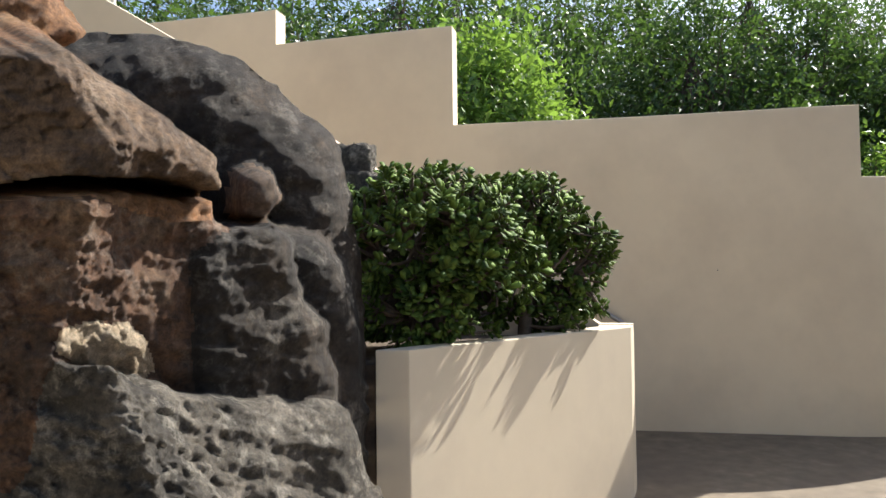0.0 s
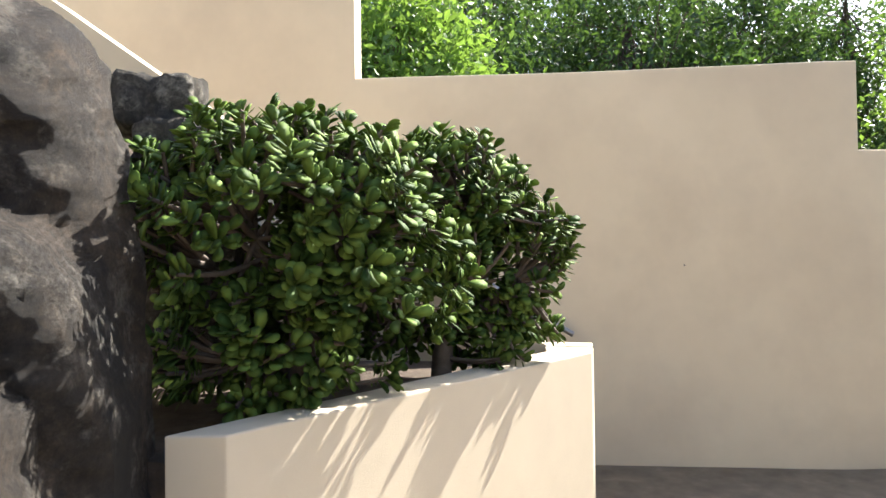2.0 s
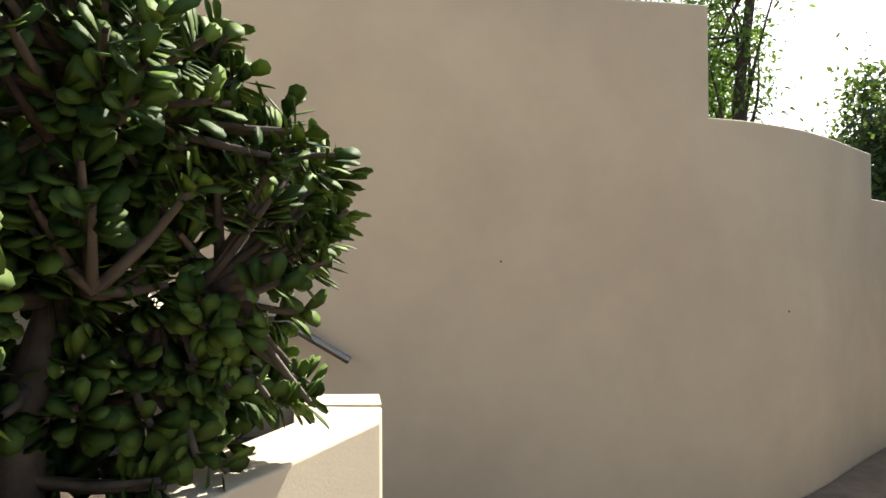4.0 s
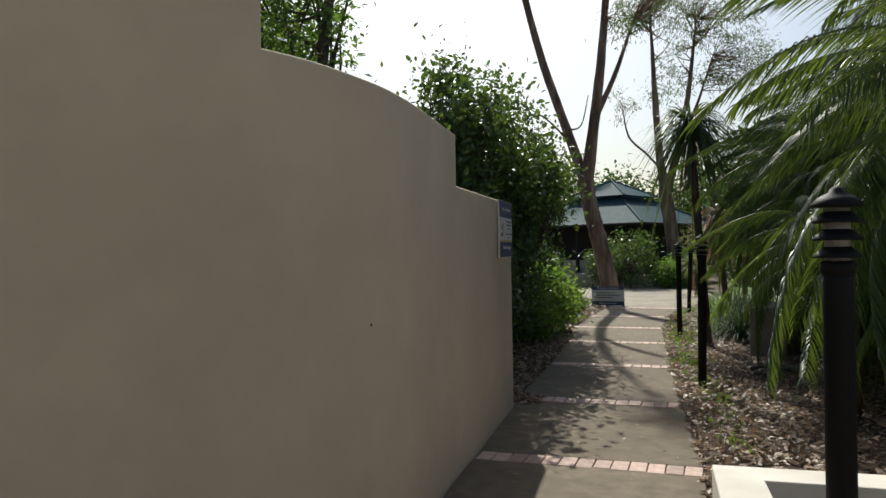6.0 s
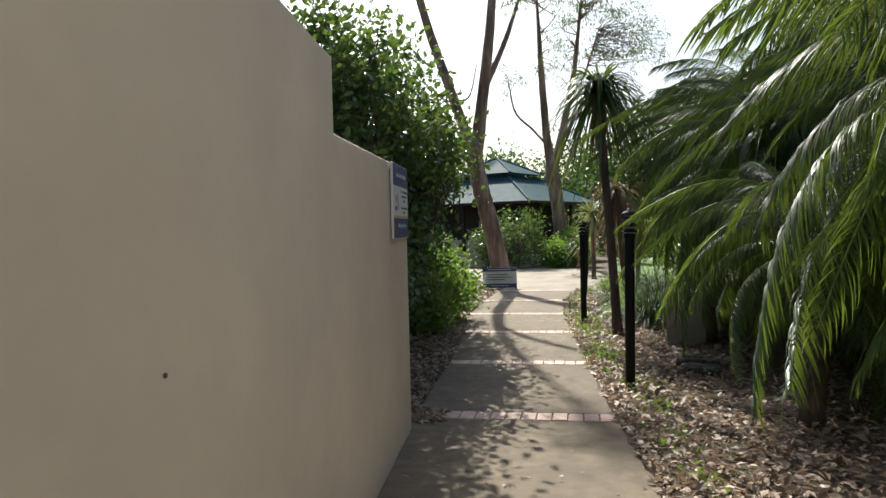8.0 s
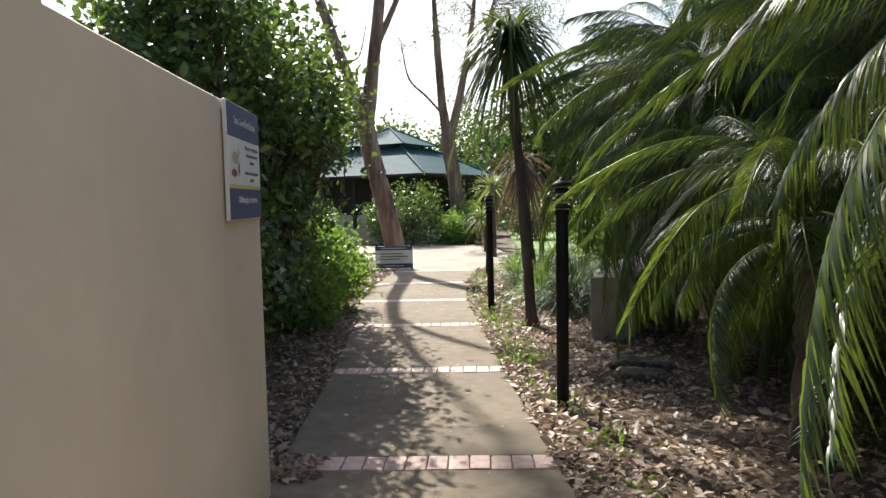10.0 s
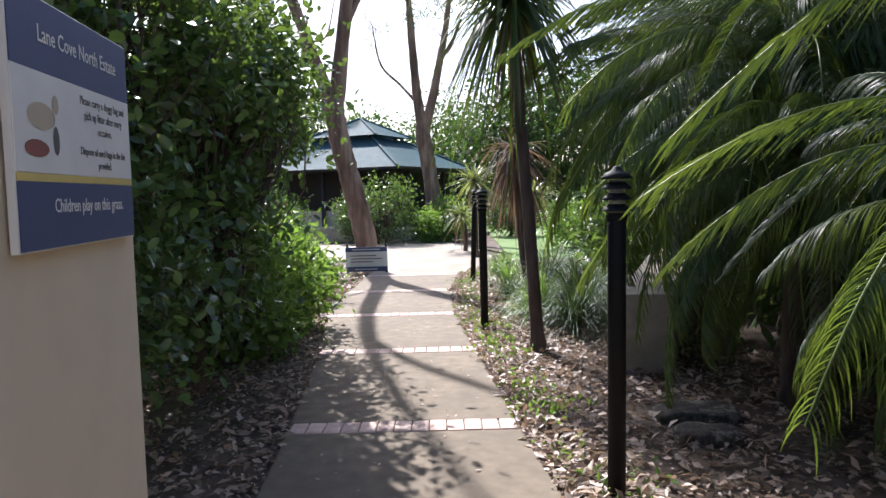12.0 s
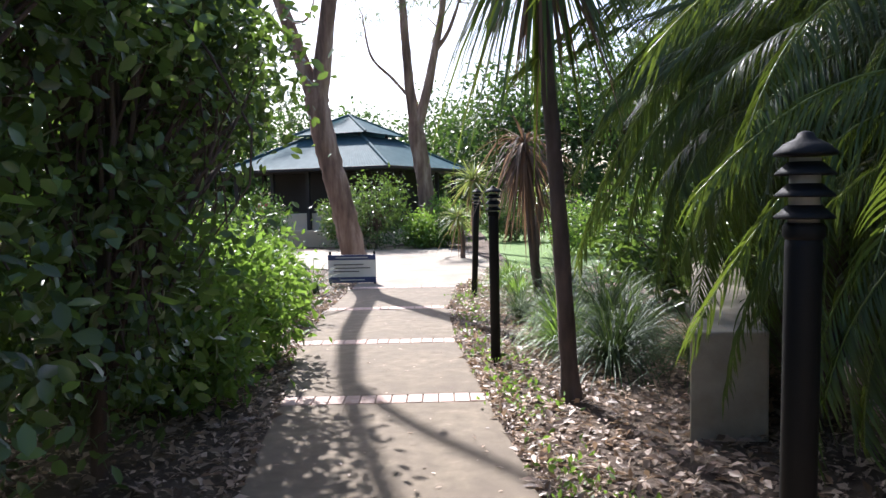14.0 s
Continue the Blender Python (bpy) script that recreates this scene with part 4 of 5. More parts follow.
gum((-2.0, 32.6, 0), [(0.1, 0, -0.1, 0.36), (0, 0, 0.4, 0.28), (-0.15, 0, 2.0, 0.25), (-0.35, 0, 3.4, 0.26), (-0.42, 0, 3.9, 0.22)],
    [[(-0.38, 0, 3.6, 0.19), (-0.55, 0, 5.0, 0.16), (-0.68, 0, 7.0, 0.13), (-0.8, 0.2, 9.5, 0.07), (-0.9, 0.2, 11.5, 0.03)],
     [(-0.38, 0, 3.6, 0.19), (-0.05, 0, 4.7, 0.16), (0.25, 0, 6.0, 0.13), (0.55, 0, 7.5, 0.10), (0.9, 0.3, 10.5, 0.03)],
     [(0.28, 0, 6.1, 0.08), (0.8, 0, 6.9, 0.06), (1.5, 0.2, 9.0, 0.02)],
     [(-0.5, 0, 4.6, 0.05), (-1.1, 0.1, 5.3, 0.045), (-1.75, 0, 6.0, 0.04), (-2.0, 0, 7.3, 0.02)]],
    [(-0.9, 0.2, 11.2, 2.0, 1.8, 1.2), (1.4, 0.3, 10.6, 2.1, 1.8, 1.3), (-2.0, 0, 7.4, 0.6, 0.6, 0.75), (-0.3, 0, 8.0, 0.9, 0.8, 0.7), (2.6, 0.5, 8.8, 1.4, 1.4, 1.3), (1.4, 0.2, 8.3, 1.0, 0.9, 0.8), (3.1, 0.2, 8.0, 1.2, 1.0, 0.9), (0.0, 0.2, 9.0, 0.8, 0.8, 0.7)], 32, "forked gum tree with pale limbs and sparse crown", 260)

# ---- leafy trees and shrubs ----
def leafy(name, at, blobs, clumps, per, spread, size, material, seed, label, category, group="", trunk=None, shape=SIMPLE, hollow=0.5, hang=0.1, twigs=0.5, bark=DARKBARK):
    rng = np.random.default_rng(seed)
    ob = thing(name, label, category, group, at=Matrix.Translation(at))
    top = max(b[2] for b in blobs)
    trunk = trunk or [(0, 0, -0.05, 0.05), (0.05, 0.02, top * 0.5, 0.035), (0.0, 0.05, top, 0.02)]
    P = smooth_line([p[:3] for p in trunk], 20)
    R = np.interp(np.linspace(0, len(trunk) - 1, 20), range(len(trunk)), [p[3] for p in trunk])
    V, F, C = crown(rng, blobs, clumps, per, spread, size, shape, hang, hollow, 0.45)
    part("crown", quick("crown", V, F), material, ob)
    V, F = tube_arrays(P, R, 9, 0.05, rng)
    part("trunk", quick("trunk", V, F, True), bark, ob)
    tw = limbs(rng, P, R, C, twigs, start=0.15)
    if tw:
        V, F = merge(tw)
        tagged(part("twig_mass", quick("twig_mass", V, F, True), bark, ob), kind="stuff")
    return ob


# tall glossy shrubs beyond the wall's end
leafy("shrub", (-3.95, 10.7, 0), [(0.0, 0, 2.3, 0.7, 0.95, 0.8), (0.2, -0.4, 1.3, 0.7, 1.2, 0.9), (-0.05, 0.35, 3.35, 0.36, 0.4, 0.75), (0.1, -0.7, 2.1, 0.6, 0.6, 0.6), (0.6, -0.2, 3.2, 0.45, 0.55, 0.4), (0.7, 0.6, 2.6, 0.4, 0.5, 0.4)], 860, 22, 0.15, 0.082, GLOSSY, 41,
      "tall dark shrub with glossy leaves beside the wall end", "shrub", "tall shrubs beside the path", shape=OVAL, hollow=0.4)
leafy("shrub", (-3.65, 12.3, 0), [(-0.1, 0, 2.2, 0.75, 1.0, 0.9), (0.0, 0.1, 1.1, 0.6, 1.0, 0.8), (0.15, 0.0, 3.3, 0.45, 0.55, 0.6), (0.3, 0.4, 2.75, 0.55, 0.6, 0.4), (0.5, 0.9, 2.5, 0.45, 0.5, 0.35), (0.0, 1.6, 2.4, 0.7, 0.8, 0.6), (0.45, 0.7, 2.9, 0.4, 0.5, 0.35)], 640, 22, 0.15, 0.082, GLOSSY, 42,
      "tall dark shrub with spreading glossy branches", "shrub", "tall shrubs beside the path", shape=OVAL, hollow=0.4)
leafy("shrub", (-5.3, 11.8, 0), [(0, 0, 1.2, 0.9, 1.4, 0.8), (0.2, 0, 0.7, 1.0, 1.4, 0.6)], 380, 17, 0.16, 0.11, GLOSSY, 43, "dark shrub filling the garden bed", "shrub", "tall shrubs beside the path", shape=OVAL)
leafy("shrub", (-4.4, 14.9, 0), [(0.0, 0, 2.2, 0.65, 0.9, 0.7), (0.35, 0.2, 2.8, 0.6, 0.8, 0.45), (0.7, 0.7, 2.5, 0.45, 0.6, 0.35)], 360, 20, 0.18, 0.085, GLOSSY, 45,
      "tall dark shrub arching over the path edge", "shrub", "tall shrubs beside the path", shape=OVAL)
for i, (x, y, h, r) in enumerate(((-3.75, 13.9, 1.0, 0.55), (-3.7, 15.3, 1.15, 0.6), (-4.3, 14.2, 1.3, 0.75), (-4.4, 15.9, 1.15, 0.8), (-4.1, 17.6, 1.05, 0.7), (-5.2, 17.0, 1.5, 0.9), (-4.4, 19.1, 1.0, 0.65), (-5.6, 14.8, 1.7, 0.9), (-5.5, 19.5, 1.2, 0.8))):
    leafy("low_shrub", (x, y, 0), [(0, 0, h * 0.55, r, r, h * 0.5), (0.15, -0.2, h * 0.35, r * 0.9, r * 0.9, h * 0.35)], 170, 14, 0.10, 0.11, BRIGHT, 50 + i,
          "bright green leafy low shrub in leaf litter", "shrub", "low shrubs beside the path", twigs=0.3)
# trees behind the curved wall
for i, (x, y, h, r, m_, cl) in enumerate(((-9.3, 3.0, 4.6, 1.35, BRIGHT, 460), (-12.5, 5.6, 5.4, 2.3, WOODS, 640), (-11.5, 9.0, 5.4, 2.3, WOODS, 620), (-13.5, 0.5, 5.6, 2.3, WOODS, 520), (-15.5, 3.2, 7.6, 2.6, WOODS, 560),
                                          (-11.0, 12.6, 4.8, 2.0, WOODS, 420), (-9.0, 10.6, 3.4, 1.4, BRIGHT, 260), (-16.0, 8.2, 7.8, 2.8, WOODS, 600), (-11.5, -3.6, 6.0, 2.0, WOODS, 360), (-16.0, -3.5, 7.2, 2.6, WOODS, 360), (-15.5, 13.0, 7.0, 2.6, WOODS, 460), (-12.5, 11.5, 7.2, 2.6, WOODS, 520), (-10.8, 14.8, 6.6, 2.3, WOODS, 420), (-14.5, 16.0, 8.6, 2.6, WOODS, 380), (-19, 6, 10.0, 3.0, WOODS, 420), (-18, 12, 9.5, 3.0, WOODS, 380), (-19, 0, 9.5, 3.0, WOODS, 320))):
    leafy("tree", (x, y, 0), [(0, 0, h, r, r, r * 0.9), (r * 0.4, 0.2, h - r * 0.7, r, r, r * 0.8), (-r * 0.3, -r * 0.4, h - r * 0.8, r, r, r * 0.8), (0.1, 0.4, h * 0.35, r * 1.05, r * 1.05, h * 0.35)], int(cl * 0.72), 60, 0.24, 0.15, m_, 70 + i,
          "leafy green tree behind the garden wall", "tree", "trees behind the wall", trunk=[(0, 0, -0.1, 0.16), (0.1, 0, h * 0.5, 0.12), (-0.1, 0.1, h, 0.05), (0, 0, h + r * 0.5, 0.02)], twigs=0.35, hollow=0.35)
leafy("tree", (-6.3, 11.2, 0), [(0.1, -0.3, 5.0, 0.8, 0.8, 1.1), (-0.3, 0, 4.0, 0.55, 0.55, 0.7), (0.3, 0, 6.3, 1.0, 1.0, 0.8)], 230, 26, 0.16, 0.11, BRIGHT, 90, "slender tree with light green leaves behind the wall", "tree",
      trunk=[(0.1, 0, -0.1, 0.11), (0.2, 0, 3.5, 0.09), (0.45, 0, 5.5, 0.07), (0.7, 0, 7.5, 0.03)], twigs=0.15)
# woods beyond the pavilion
for i, (x, y, h, r, m_) in enumerate(((2.5, 45, 5.5, 3.0, WOODS), (6.5, 42, 6.0, 3.2, WOODS), (-12, 44, 4.0, 3.0, WOODS), (-16, 38, 4.6, 3.2, WOODS), (10, 38, 6.5, 3.4, WOODS), (-8, 50, 4.4, 3.4, WOODS), (-1.5, 52, 4.6, 3.2, WOODS),
                                      (-20, 30, 5.0, 3.2, WOODS), (13, 30, 6.5, 3.4, WOODS)  )):
    leafy("tree", (x, y, 0), [(0, 0, h, r, r, r * 0.8), (r * 0.5, 0, h - r * 0.5, r, r, r * 0.8), (-r * 0.5, 0, h - r * 0.6, r, r, r * 0.8), (0, -0.5, h * 0.25, r * 1.2, r, h * 0.25)], 420, 26, 0.38, 0.30, m_, 100 + i,
          "distant leafy tree beyond the pavilion", "tree", "trees round the pavilion", trunk=[(0, 0, -0.1, 0.25), (0.1, 0, h * 0.5, 0.18), (-0.1, 0.1, h, 0.06)], twigs=0.25)
for i, (x, y, h, r, m_) in enumerate(((-3.6, 30.6, 2.2, 0.95, GLOSSY), (-4.6, 31.5, 1.8, 0.8, GLOSSY), (-2.2, 30.8, 0.9, 0.55, BRIGHT), (-1.6, 31.6, 1.4, 0.7, BRIGHT), (-7.2, 30.5, 1.6, 1.0, WOODS), (-9.0, 29.5, 1.8, 1.2, WOODS), (0.6, 33, 1.6, 0.9, WOODS), (1.8, 27, 1.3, 0.9, BRIGHT))):
    leafy("garden_shrub", (x, y, 0), [(0, 0, h * 0.6, r, r, h * 0.42), (0.1, -0.2, h * 0.35, r, r * 0.9, h * 0.33)], 190, 14, 0.13, 0.12, m_, 130 + i, "leafy garden shrub in front of the pavilion", "shrub", "shrubs by the pavilion", twigs=0.3)

# ---- palms right of the path ----
def frond(rng, length, droop, leaf_len, pairs):
    """One arching feather leaf along +x from its base: the stalk, and the leaflets."""
    n = 16
    s = np.linspace(0, 1, n)
    P = np.stack([length * (s - 0.18 * droop * s ** 2.5), 0.05 * length * rng.standard_normal() * s ** 2, length * (0.42 * s - droop * s ** 2.2)], 1)
    stalk = tube_arrays(P, np.linspace(0.013, 0.003, n), 5)
    t = np.linspace(0.12, 0.99, pairs)
    cx = np.stack([np.interp(t, s, P[:, k]) for k in range(3)], 1)
    T = np.gradient(cx, axis=0)
    T /= np.linalg.norm(T, axis=1)[:, None]
    Vs, Fs, o = [], [], 0
    for sg in (1, -1):
        L = leaf_len * (0.45 + 0.75 * np.sin(np.pi * np.clip(t, 0, 1) ** 0.75)) * (0.85 + 0.3 * rng.random(pairs))
        out = T * 0.55 + np.array([0, sg * 0.8, 0.0]) + rng.standard_normal((pairs, 3)) * 0.10
        out /= np.linalg.norm(out, axis=1)[:, None]
        down = np.array([0, 0, -1.0])
        m = 6
        k = np.linspace(0, 1, m)
        sag = (0.55 + 0.5 * rng.random(pairs))[:, None, None]
        line = cx[:, None, :] + L[:, None, None] * (out[:, None, :] * (k - 0.38 * k ** 2)[None, :, None] + down * sag * (k ** 1.8)[None, :, None])
        wd = np.array([0.35, 1, 1, 0.85, 0.55, 0.06]) * 0.0086
        acr = np.cross(out, down)
        acr /= np.linalg.norm(acr, axis=1)[:, None] + 1e-6
        acr = acr * 0.8 + T * 0.4 * sg
        a = line + acr[:, None, :] * wd[None, :, None]
        b = line - acr[:, None, :] * wd[None, :, None]
        V = np.stack([a, b], 2).reshape(-1, 3)
        F = []
        for q in range(pairs):
            for j in range(m - 1):
                i0 = o + (q * m + j) * 2
                F.append((i0, i0 + 1, i0 + 3, i0 + 2))
        Vs.append(V)
        Fs.append(np.array(F))
        o += len(V)
    return stalk, (np.concatenate(Vs), np.concatenate(Fs))


frng = np.random.default_rng(5)
FRONDS = []
for k in range(6):
    st, lf = frond(frng, 1.5 + 0.12 * k, 0.58 + 0.11 * k, 0.31, 88)
    ms = quick("stalk", *st, True)
    ms.materials.append(CORDY)
    ml = quick("leaflets", *lf)
    ml.materials.append(PALM)
    FRONDS.append((ms, ml))


def palm(at, height, n, seed, label, reach=1.0, low=-0.55):
    rng = np.random.default_rng(seed)
    ob = thing("palm", label, "palm", "palms beside the path", at=Matrix.Translation(at))
    P = smooth_line([(0, 0, -0.05), (0.06, 0.03, height * 0.5), (0, 0, height)], 26)
    V, F = tube_arrays(P, 0.085 + 0.018 * (np.arange(26) % 2), 12, 0.08, rng)
    part("trunk", quick("trunk", V, F, True), DARKBARK, ob)
    for i in range(n):
        ms, ml = FRONDS[int(rng.integers(0, 6))]
        az = i * 137.5 + rng.normal(0, 10)
        tilt = np.interp(i / n, [0, 1], [48, -38]) + rng.normal(0, 7)
        s = reach * (0.85 + 0.3 * rng.random())
        m = Matrix.Translation((0, 0, height + 0.1 - 0.25 * i / n)) @ Euler((radians(rng.normal(0, 12)), radians(-tilt), radians(az)), "XYZ").to_matrix().to_4x4() @ Matrix.Scale(s, 4)
        fr = part("frond", ml, None, ob, at=m)
        part("stalk", ms, None, fr)
    return ob


palm((1.15, 7.1, 0), 2.35, 64, 1, "lush feathery palm with drooping green fronds", 1.05)
palm((1.85, 9.2, 0), 2.15, 62, 2, "lush feathery palm overhanging the leaf litter", 1.0)
palm((1.75, 10.2, 0), 2.3, 64, 3, "feathery palm in deep shade", 0.95)
palm((0.78, 11.6, 0), 2.3, 70, 4, "feathery palm with backlit yellow-green fronds", 0.9)
palm((0.85, 13.15, 0), 2.15, 56, 12, "dense feathery palm behind the post light", 0.85)
palm((0.72, 11.1, 0), 1.6, 44, 16, "low feathery palm with backlit yellow-green fronds", 0.8)
palm((0.45, 8.95, 0), 1.4, 28, 17, "low feathery palm arching towards the path", 0.75)
palm((1.2, 14.0, 0), 2.6, 54, 14, "feathery palm hanging over the long low wall", 1.05)
palm((1.6, 15.6, 0), 3.3, 54, 15, "tall feathery palm beyond the long low wall", 1.15)
palm((2.1, 11.3, 0), 1.8, 50, 13, "low dense palm in deep shade", 1.1)
palm((2.4, 8.3, 0), 3.7, 60, 5, "tall feathery palm rising above the others", 1.25)
palm((2.6, 12.4, 0), 3.8, 60, 6, "tall feathery palm behind the low wall", 1.25)
palm((1.9, 14.2, 0), 2.7, 46, 7, "feathery palm leaning over the low wall", 1.1)
palm((3.4, 10.4, 0), 2.6, 50, 8, "shaded feathery palm at the back of the bed", 1.25)
palm((1.75, 6.3, 0), 1.7, 50, 9, "low feathery palm behind the kerb wall", 1.1)
palm((2.0, 9.9, 0), 1.5, 50, 10, "low shaded palm filling the bed", 1.1)
palm((3.3, 14.6, 0), 4.2, 52, 11, "tall feathery palm at the back of the bed", 1.25)
for i, (x, y, h, r) in enumerate(((3.9, 7.6, 2.2, 1.1), (4.3, 9.4, 2.6, 1.1), (4.4, 11.4, 2.6, 1.1), (4.2, 13.4, 2.6, 1.2), (4.1, 15.6, 2.4, 1.2), (3.9, 17.8, 2.2, 1.2), (2.6, 10.2, 1.3, 0.8), (2.9, 16.4, 2.6, 1.1), (1.4, 18.6, 1.6, 0.9), (2.4, 14.8, 2.3, 0.9), (2.7, 13.0, 2.1, 0.9), (2.0, 16.8, 2.2, 0.9), (1.9, 12.6, 1.5, 0.7), (3.0, 11.6, 2.2, 0.9), (3.0, 7.0, 2.0, 0.9))):
    leafy("hedge_shrub", (x, y, 0), [(0, 0, h * 0.6, r, r, h * 0.45), (0.1, -0.2, h * 0.35, r, r, h * 0.35)], 230, 14, 0.16, 0.14, GLOSSY, 160 + i, "dark leafy shrub in the shade behind palms", "shrub", "shrubs behind the palms", twigs=0.2)

# ---- cordylines: bare trunk and a head of straps ----
def straps(rng, n, length, width, spread, sag):
    m = 7
    k = np.linspace(0, 1, m)
    d = unit(rng, n)
    d[:, 2] = spread[0] + (spread[1] - spread[0]) * rng.random(n)
    d /= np.linalg.norm(d, axis=1)[:, None]
    L = length * (0.7 + 0.5 * rng.random(n))
    line = L[:, None, None] * (d[:, None, :] * k[None, :, None] + np.array([0, 0, -1.0]) * (sag * (0.5 + rng.random(n)))[:, None, None] * (k ** 2.2)[None, :, None])
    acr = np.cross(d, np.array([0, 0, 1.0]) + 0.2 * unit(rng, n))
    acr /= np.linalg.norm(acr, axis=1)[:, None] + 1e-6
    w = np.array([0.6, 0.95, 1, 0.95, 0.8, 0.5, 0.04]) * width
    V = np.stack([line + acr[:, None, :] * w[None, :, None], line + np.array([0, 0, -0.3]) * w[None, :, None], line - acr[:, None, :] * w[None, :, None]], 2).reshape(-1, 3)
    F = []
    for q in range(n):
        for j in range(m - 1):
            i0 = (q * m + j) * 3
            F += [(i0, i0 + 1, i0 + 4, i0 + 3), (i0 + 1, i0 + 2, i0 + 5, i0 + 4)]
    return V, np.array(F)


def cordyline(at, trunk, n, length, material, seed, label, spread=(-0.5, 1.0), sag=0.5, skirt=0):
    rng = np.random.default_rng(seed)
    ob = thing("cordyline", label, "cordyline", "cordylines beside the path", at=Matrix.Translation(at))
    P = smooth_line(trunk, 24)
    V, F = tube_arrays(P, np.interp(np.linspace(0, 1, 24), [0, 0.05, 1], [0.10, 0.064, 0.050]) * (1 + 0.06 * (np.arange(24) % 2)), 12, 0.05, rng)
    part("trunk", quick("trunk", V, F, True), DARKBARK, ob)
    tagged(part("head", quick("head", *straps(rng, n, length, 0.017, spread, sag)), material, ob, at=Matrix.Translation(trunk[-1])), kind="stuff")
    if skirt:
        tagged(part("withered_skirt", quick("skirt", *straps(rng, skirt, length * 0.9, 0.014, (-1.6, -0.2), 0.6)), DEADLEAF, ob, "hanging dry brown leaves", Matrix.Translation(Vector(trunk[-1]) - Vector((0, 0, 0.08)))), kind="stuff")
    return ob


cordyline((-0.76, 13.7, 0), [(0, 0, -0.05), (-0.07, 0, 1.2), (-0.14, 0, 2.3), (-0.19, 0, 3.4)], 260, 0.95, PALM, 1, "slim-trunked cordyline with a drooping green head", (-0.7, 1.2), 0.8, 40)
cordyline((-0.35, 18.4, 0), [(0, 0, -0.05), (-0.1, 0, 0.8), (-0.15, 0, 1.7), (-0.2, 0, 2.2)], 70, 0.85, DEADLEAF, 2, "withered cordyline with brown drooping straps", (-0.5, 0.7), 0.8, 90)
cordyline((-0.95, 24.5, 0), [(0, 0, -0.05), (0.0, 0, 0.8), (-0.02, 0, 1.85)], 110, 0.75, CORDY, 3, "spiky cordyline with yellow-green straps", (-0.7, 1.0), 0.25, 30)
cordyline((-1.15, 26.5, 0), [(0, 0, -0.05), (0.0, 0, 0.5), (-0.1, 0, 1.0)], 90, 0.7, CORDY, 4, "short spiky cordyline with yellow-green straps", (-0.5, 1.0), 0.3, 12)
cordyline((0.1, 22.5, 0), [(0, 0, -0.05), (0.05, 0, 0.9), (0.15, 0, 1.5)], 80, 0.7, CORDY, 5, "green cordyline among grasses", (-0.4, 1.0), 0.4, 20)

# ---- grass tussocks ----
for i, (x, y, h, n) in enumerate(((-0.55, 15.3, 0.8, 170), (-0.35, 16.6, 0.95, 190), (-0.75, 17.4, 0.7, 150), (-0.1, 18.2, 0.9, 170), (-0.7, 20.6, 0.7, 140), (0.3, 15.6, 0.9, 150), (-3.75, 20.3, 0.8, 130), (-3.85, 18.4, 0.7, 120), (-0.45, 21.8, 0.8, 120), (0.5, 17.2, 1.0, 150), (-0.25, 14.6, 1.0, 260), (0.0, 15.2, 1.15, 280), (-0.45, 16.0, 1.0, 260), (0.1, 16.5, 1.2, 280), (-0.2, 17.5, 1.1, 240), (0.45, 14.3, 1.1, 260), (-0.6, 18.9, 0.9, 200), (0.2, 19.5, 1.2, 240))):
    rng = np.random.default_rng(200 + i)
    me = quick("blades", *straps(rng, n, h * 1.15, 0.006, (0.5, 2.4), 0.75))
    tus = part("grass_tussock", me, TUSSOCK if i % 4 else BRIGHT, at=Matrix.Translation((x, y, -0.02)))
    tagged(tus, "arching green strap-leaved grass tussock", "grass tussock", "tussocks beside the path")

# ---- board box at the gum tree's foot ----
tb = thing("tree_sign_box", "low navy and white sign board at the tree's foot", "sign", at=pose(-3.68, 21.45, 0, 0, 0, -2))
part("board", box(0, 0.84, -0.02, 0.02, 0.03, 0.52, 0.004), WHITE, tb)
part("header_band", box(0, 0.84, -0.026, -0.021, 0.43, 0.52), NAVY, tb)
part("footer_band", box(0, 0.84, -0.026, -0.021, 0.03, 0.13), NAVY, tb)
for x0, x1, z in ((0.14, 0.7, 0.465), (0.1, 0.62, 0.34), (0.1, 0.74, 0.28), (0.1, 0.55, 0.22), (0.2, 0.64, 0.07)):
    part("lettering_bar", box(x0, x1, -0.030, -0.027, z, z + 0.018), WHITE if z > 0.4 or z < 0.15 else INK, tb)
for x in (0.03, 0.81):
    part("stake", box(x - 0.02, x + 0.02, 0.021, 0.06, -0.05, 0.58, 0.004), BLACK, tb)

# ---- pavilion ----
pav = thing("pavilion", "green-roofed garden pavilion with raised lantern roof", "pavilion", at=pose(-5.0, 37.0, 0, 0, 0, -24) @ Matrix.Diagonal((1.02, 1.02, 0.97, 1)))


def hip(half, top_half, z0, z1, thick=0.06):
    """Four corrugated slopes, each a mesh of ribs."""
    out = []
    for q in range(4):
        n = max(24, int(half * 2 / 0.10)) * 2
        V, F = [], []
        for i in range(n + 1):
            u = -1 + 2 * i / n
            rib = 0.018 * (i % 2)
            V += [(u * half, -half, z0 + rib), (u * top_half, -top_half, z1 + rib)]
        for i in range(n):
            F.append((2 * i, 2 * i + 2, 2 * i + 3, 2 * i + 1))
        V = np.array(V)
        a = q * math.pi / 2
        R = np.array([[math.cos(a), -math.sin(a), 0], [math.sin(a), math.cos(a), 0], [0, 0, 1]])
        out.append((V @ R.T, np.array(F)))
    return out


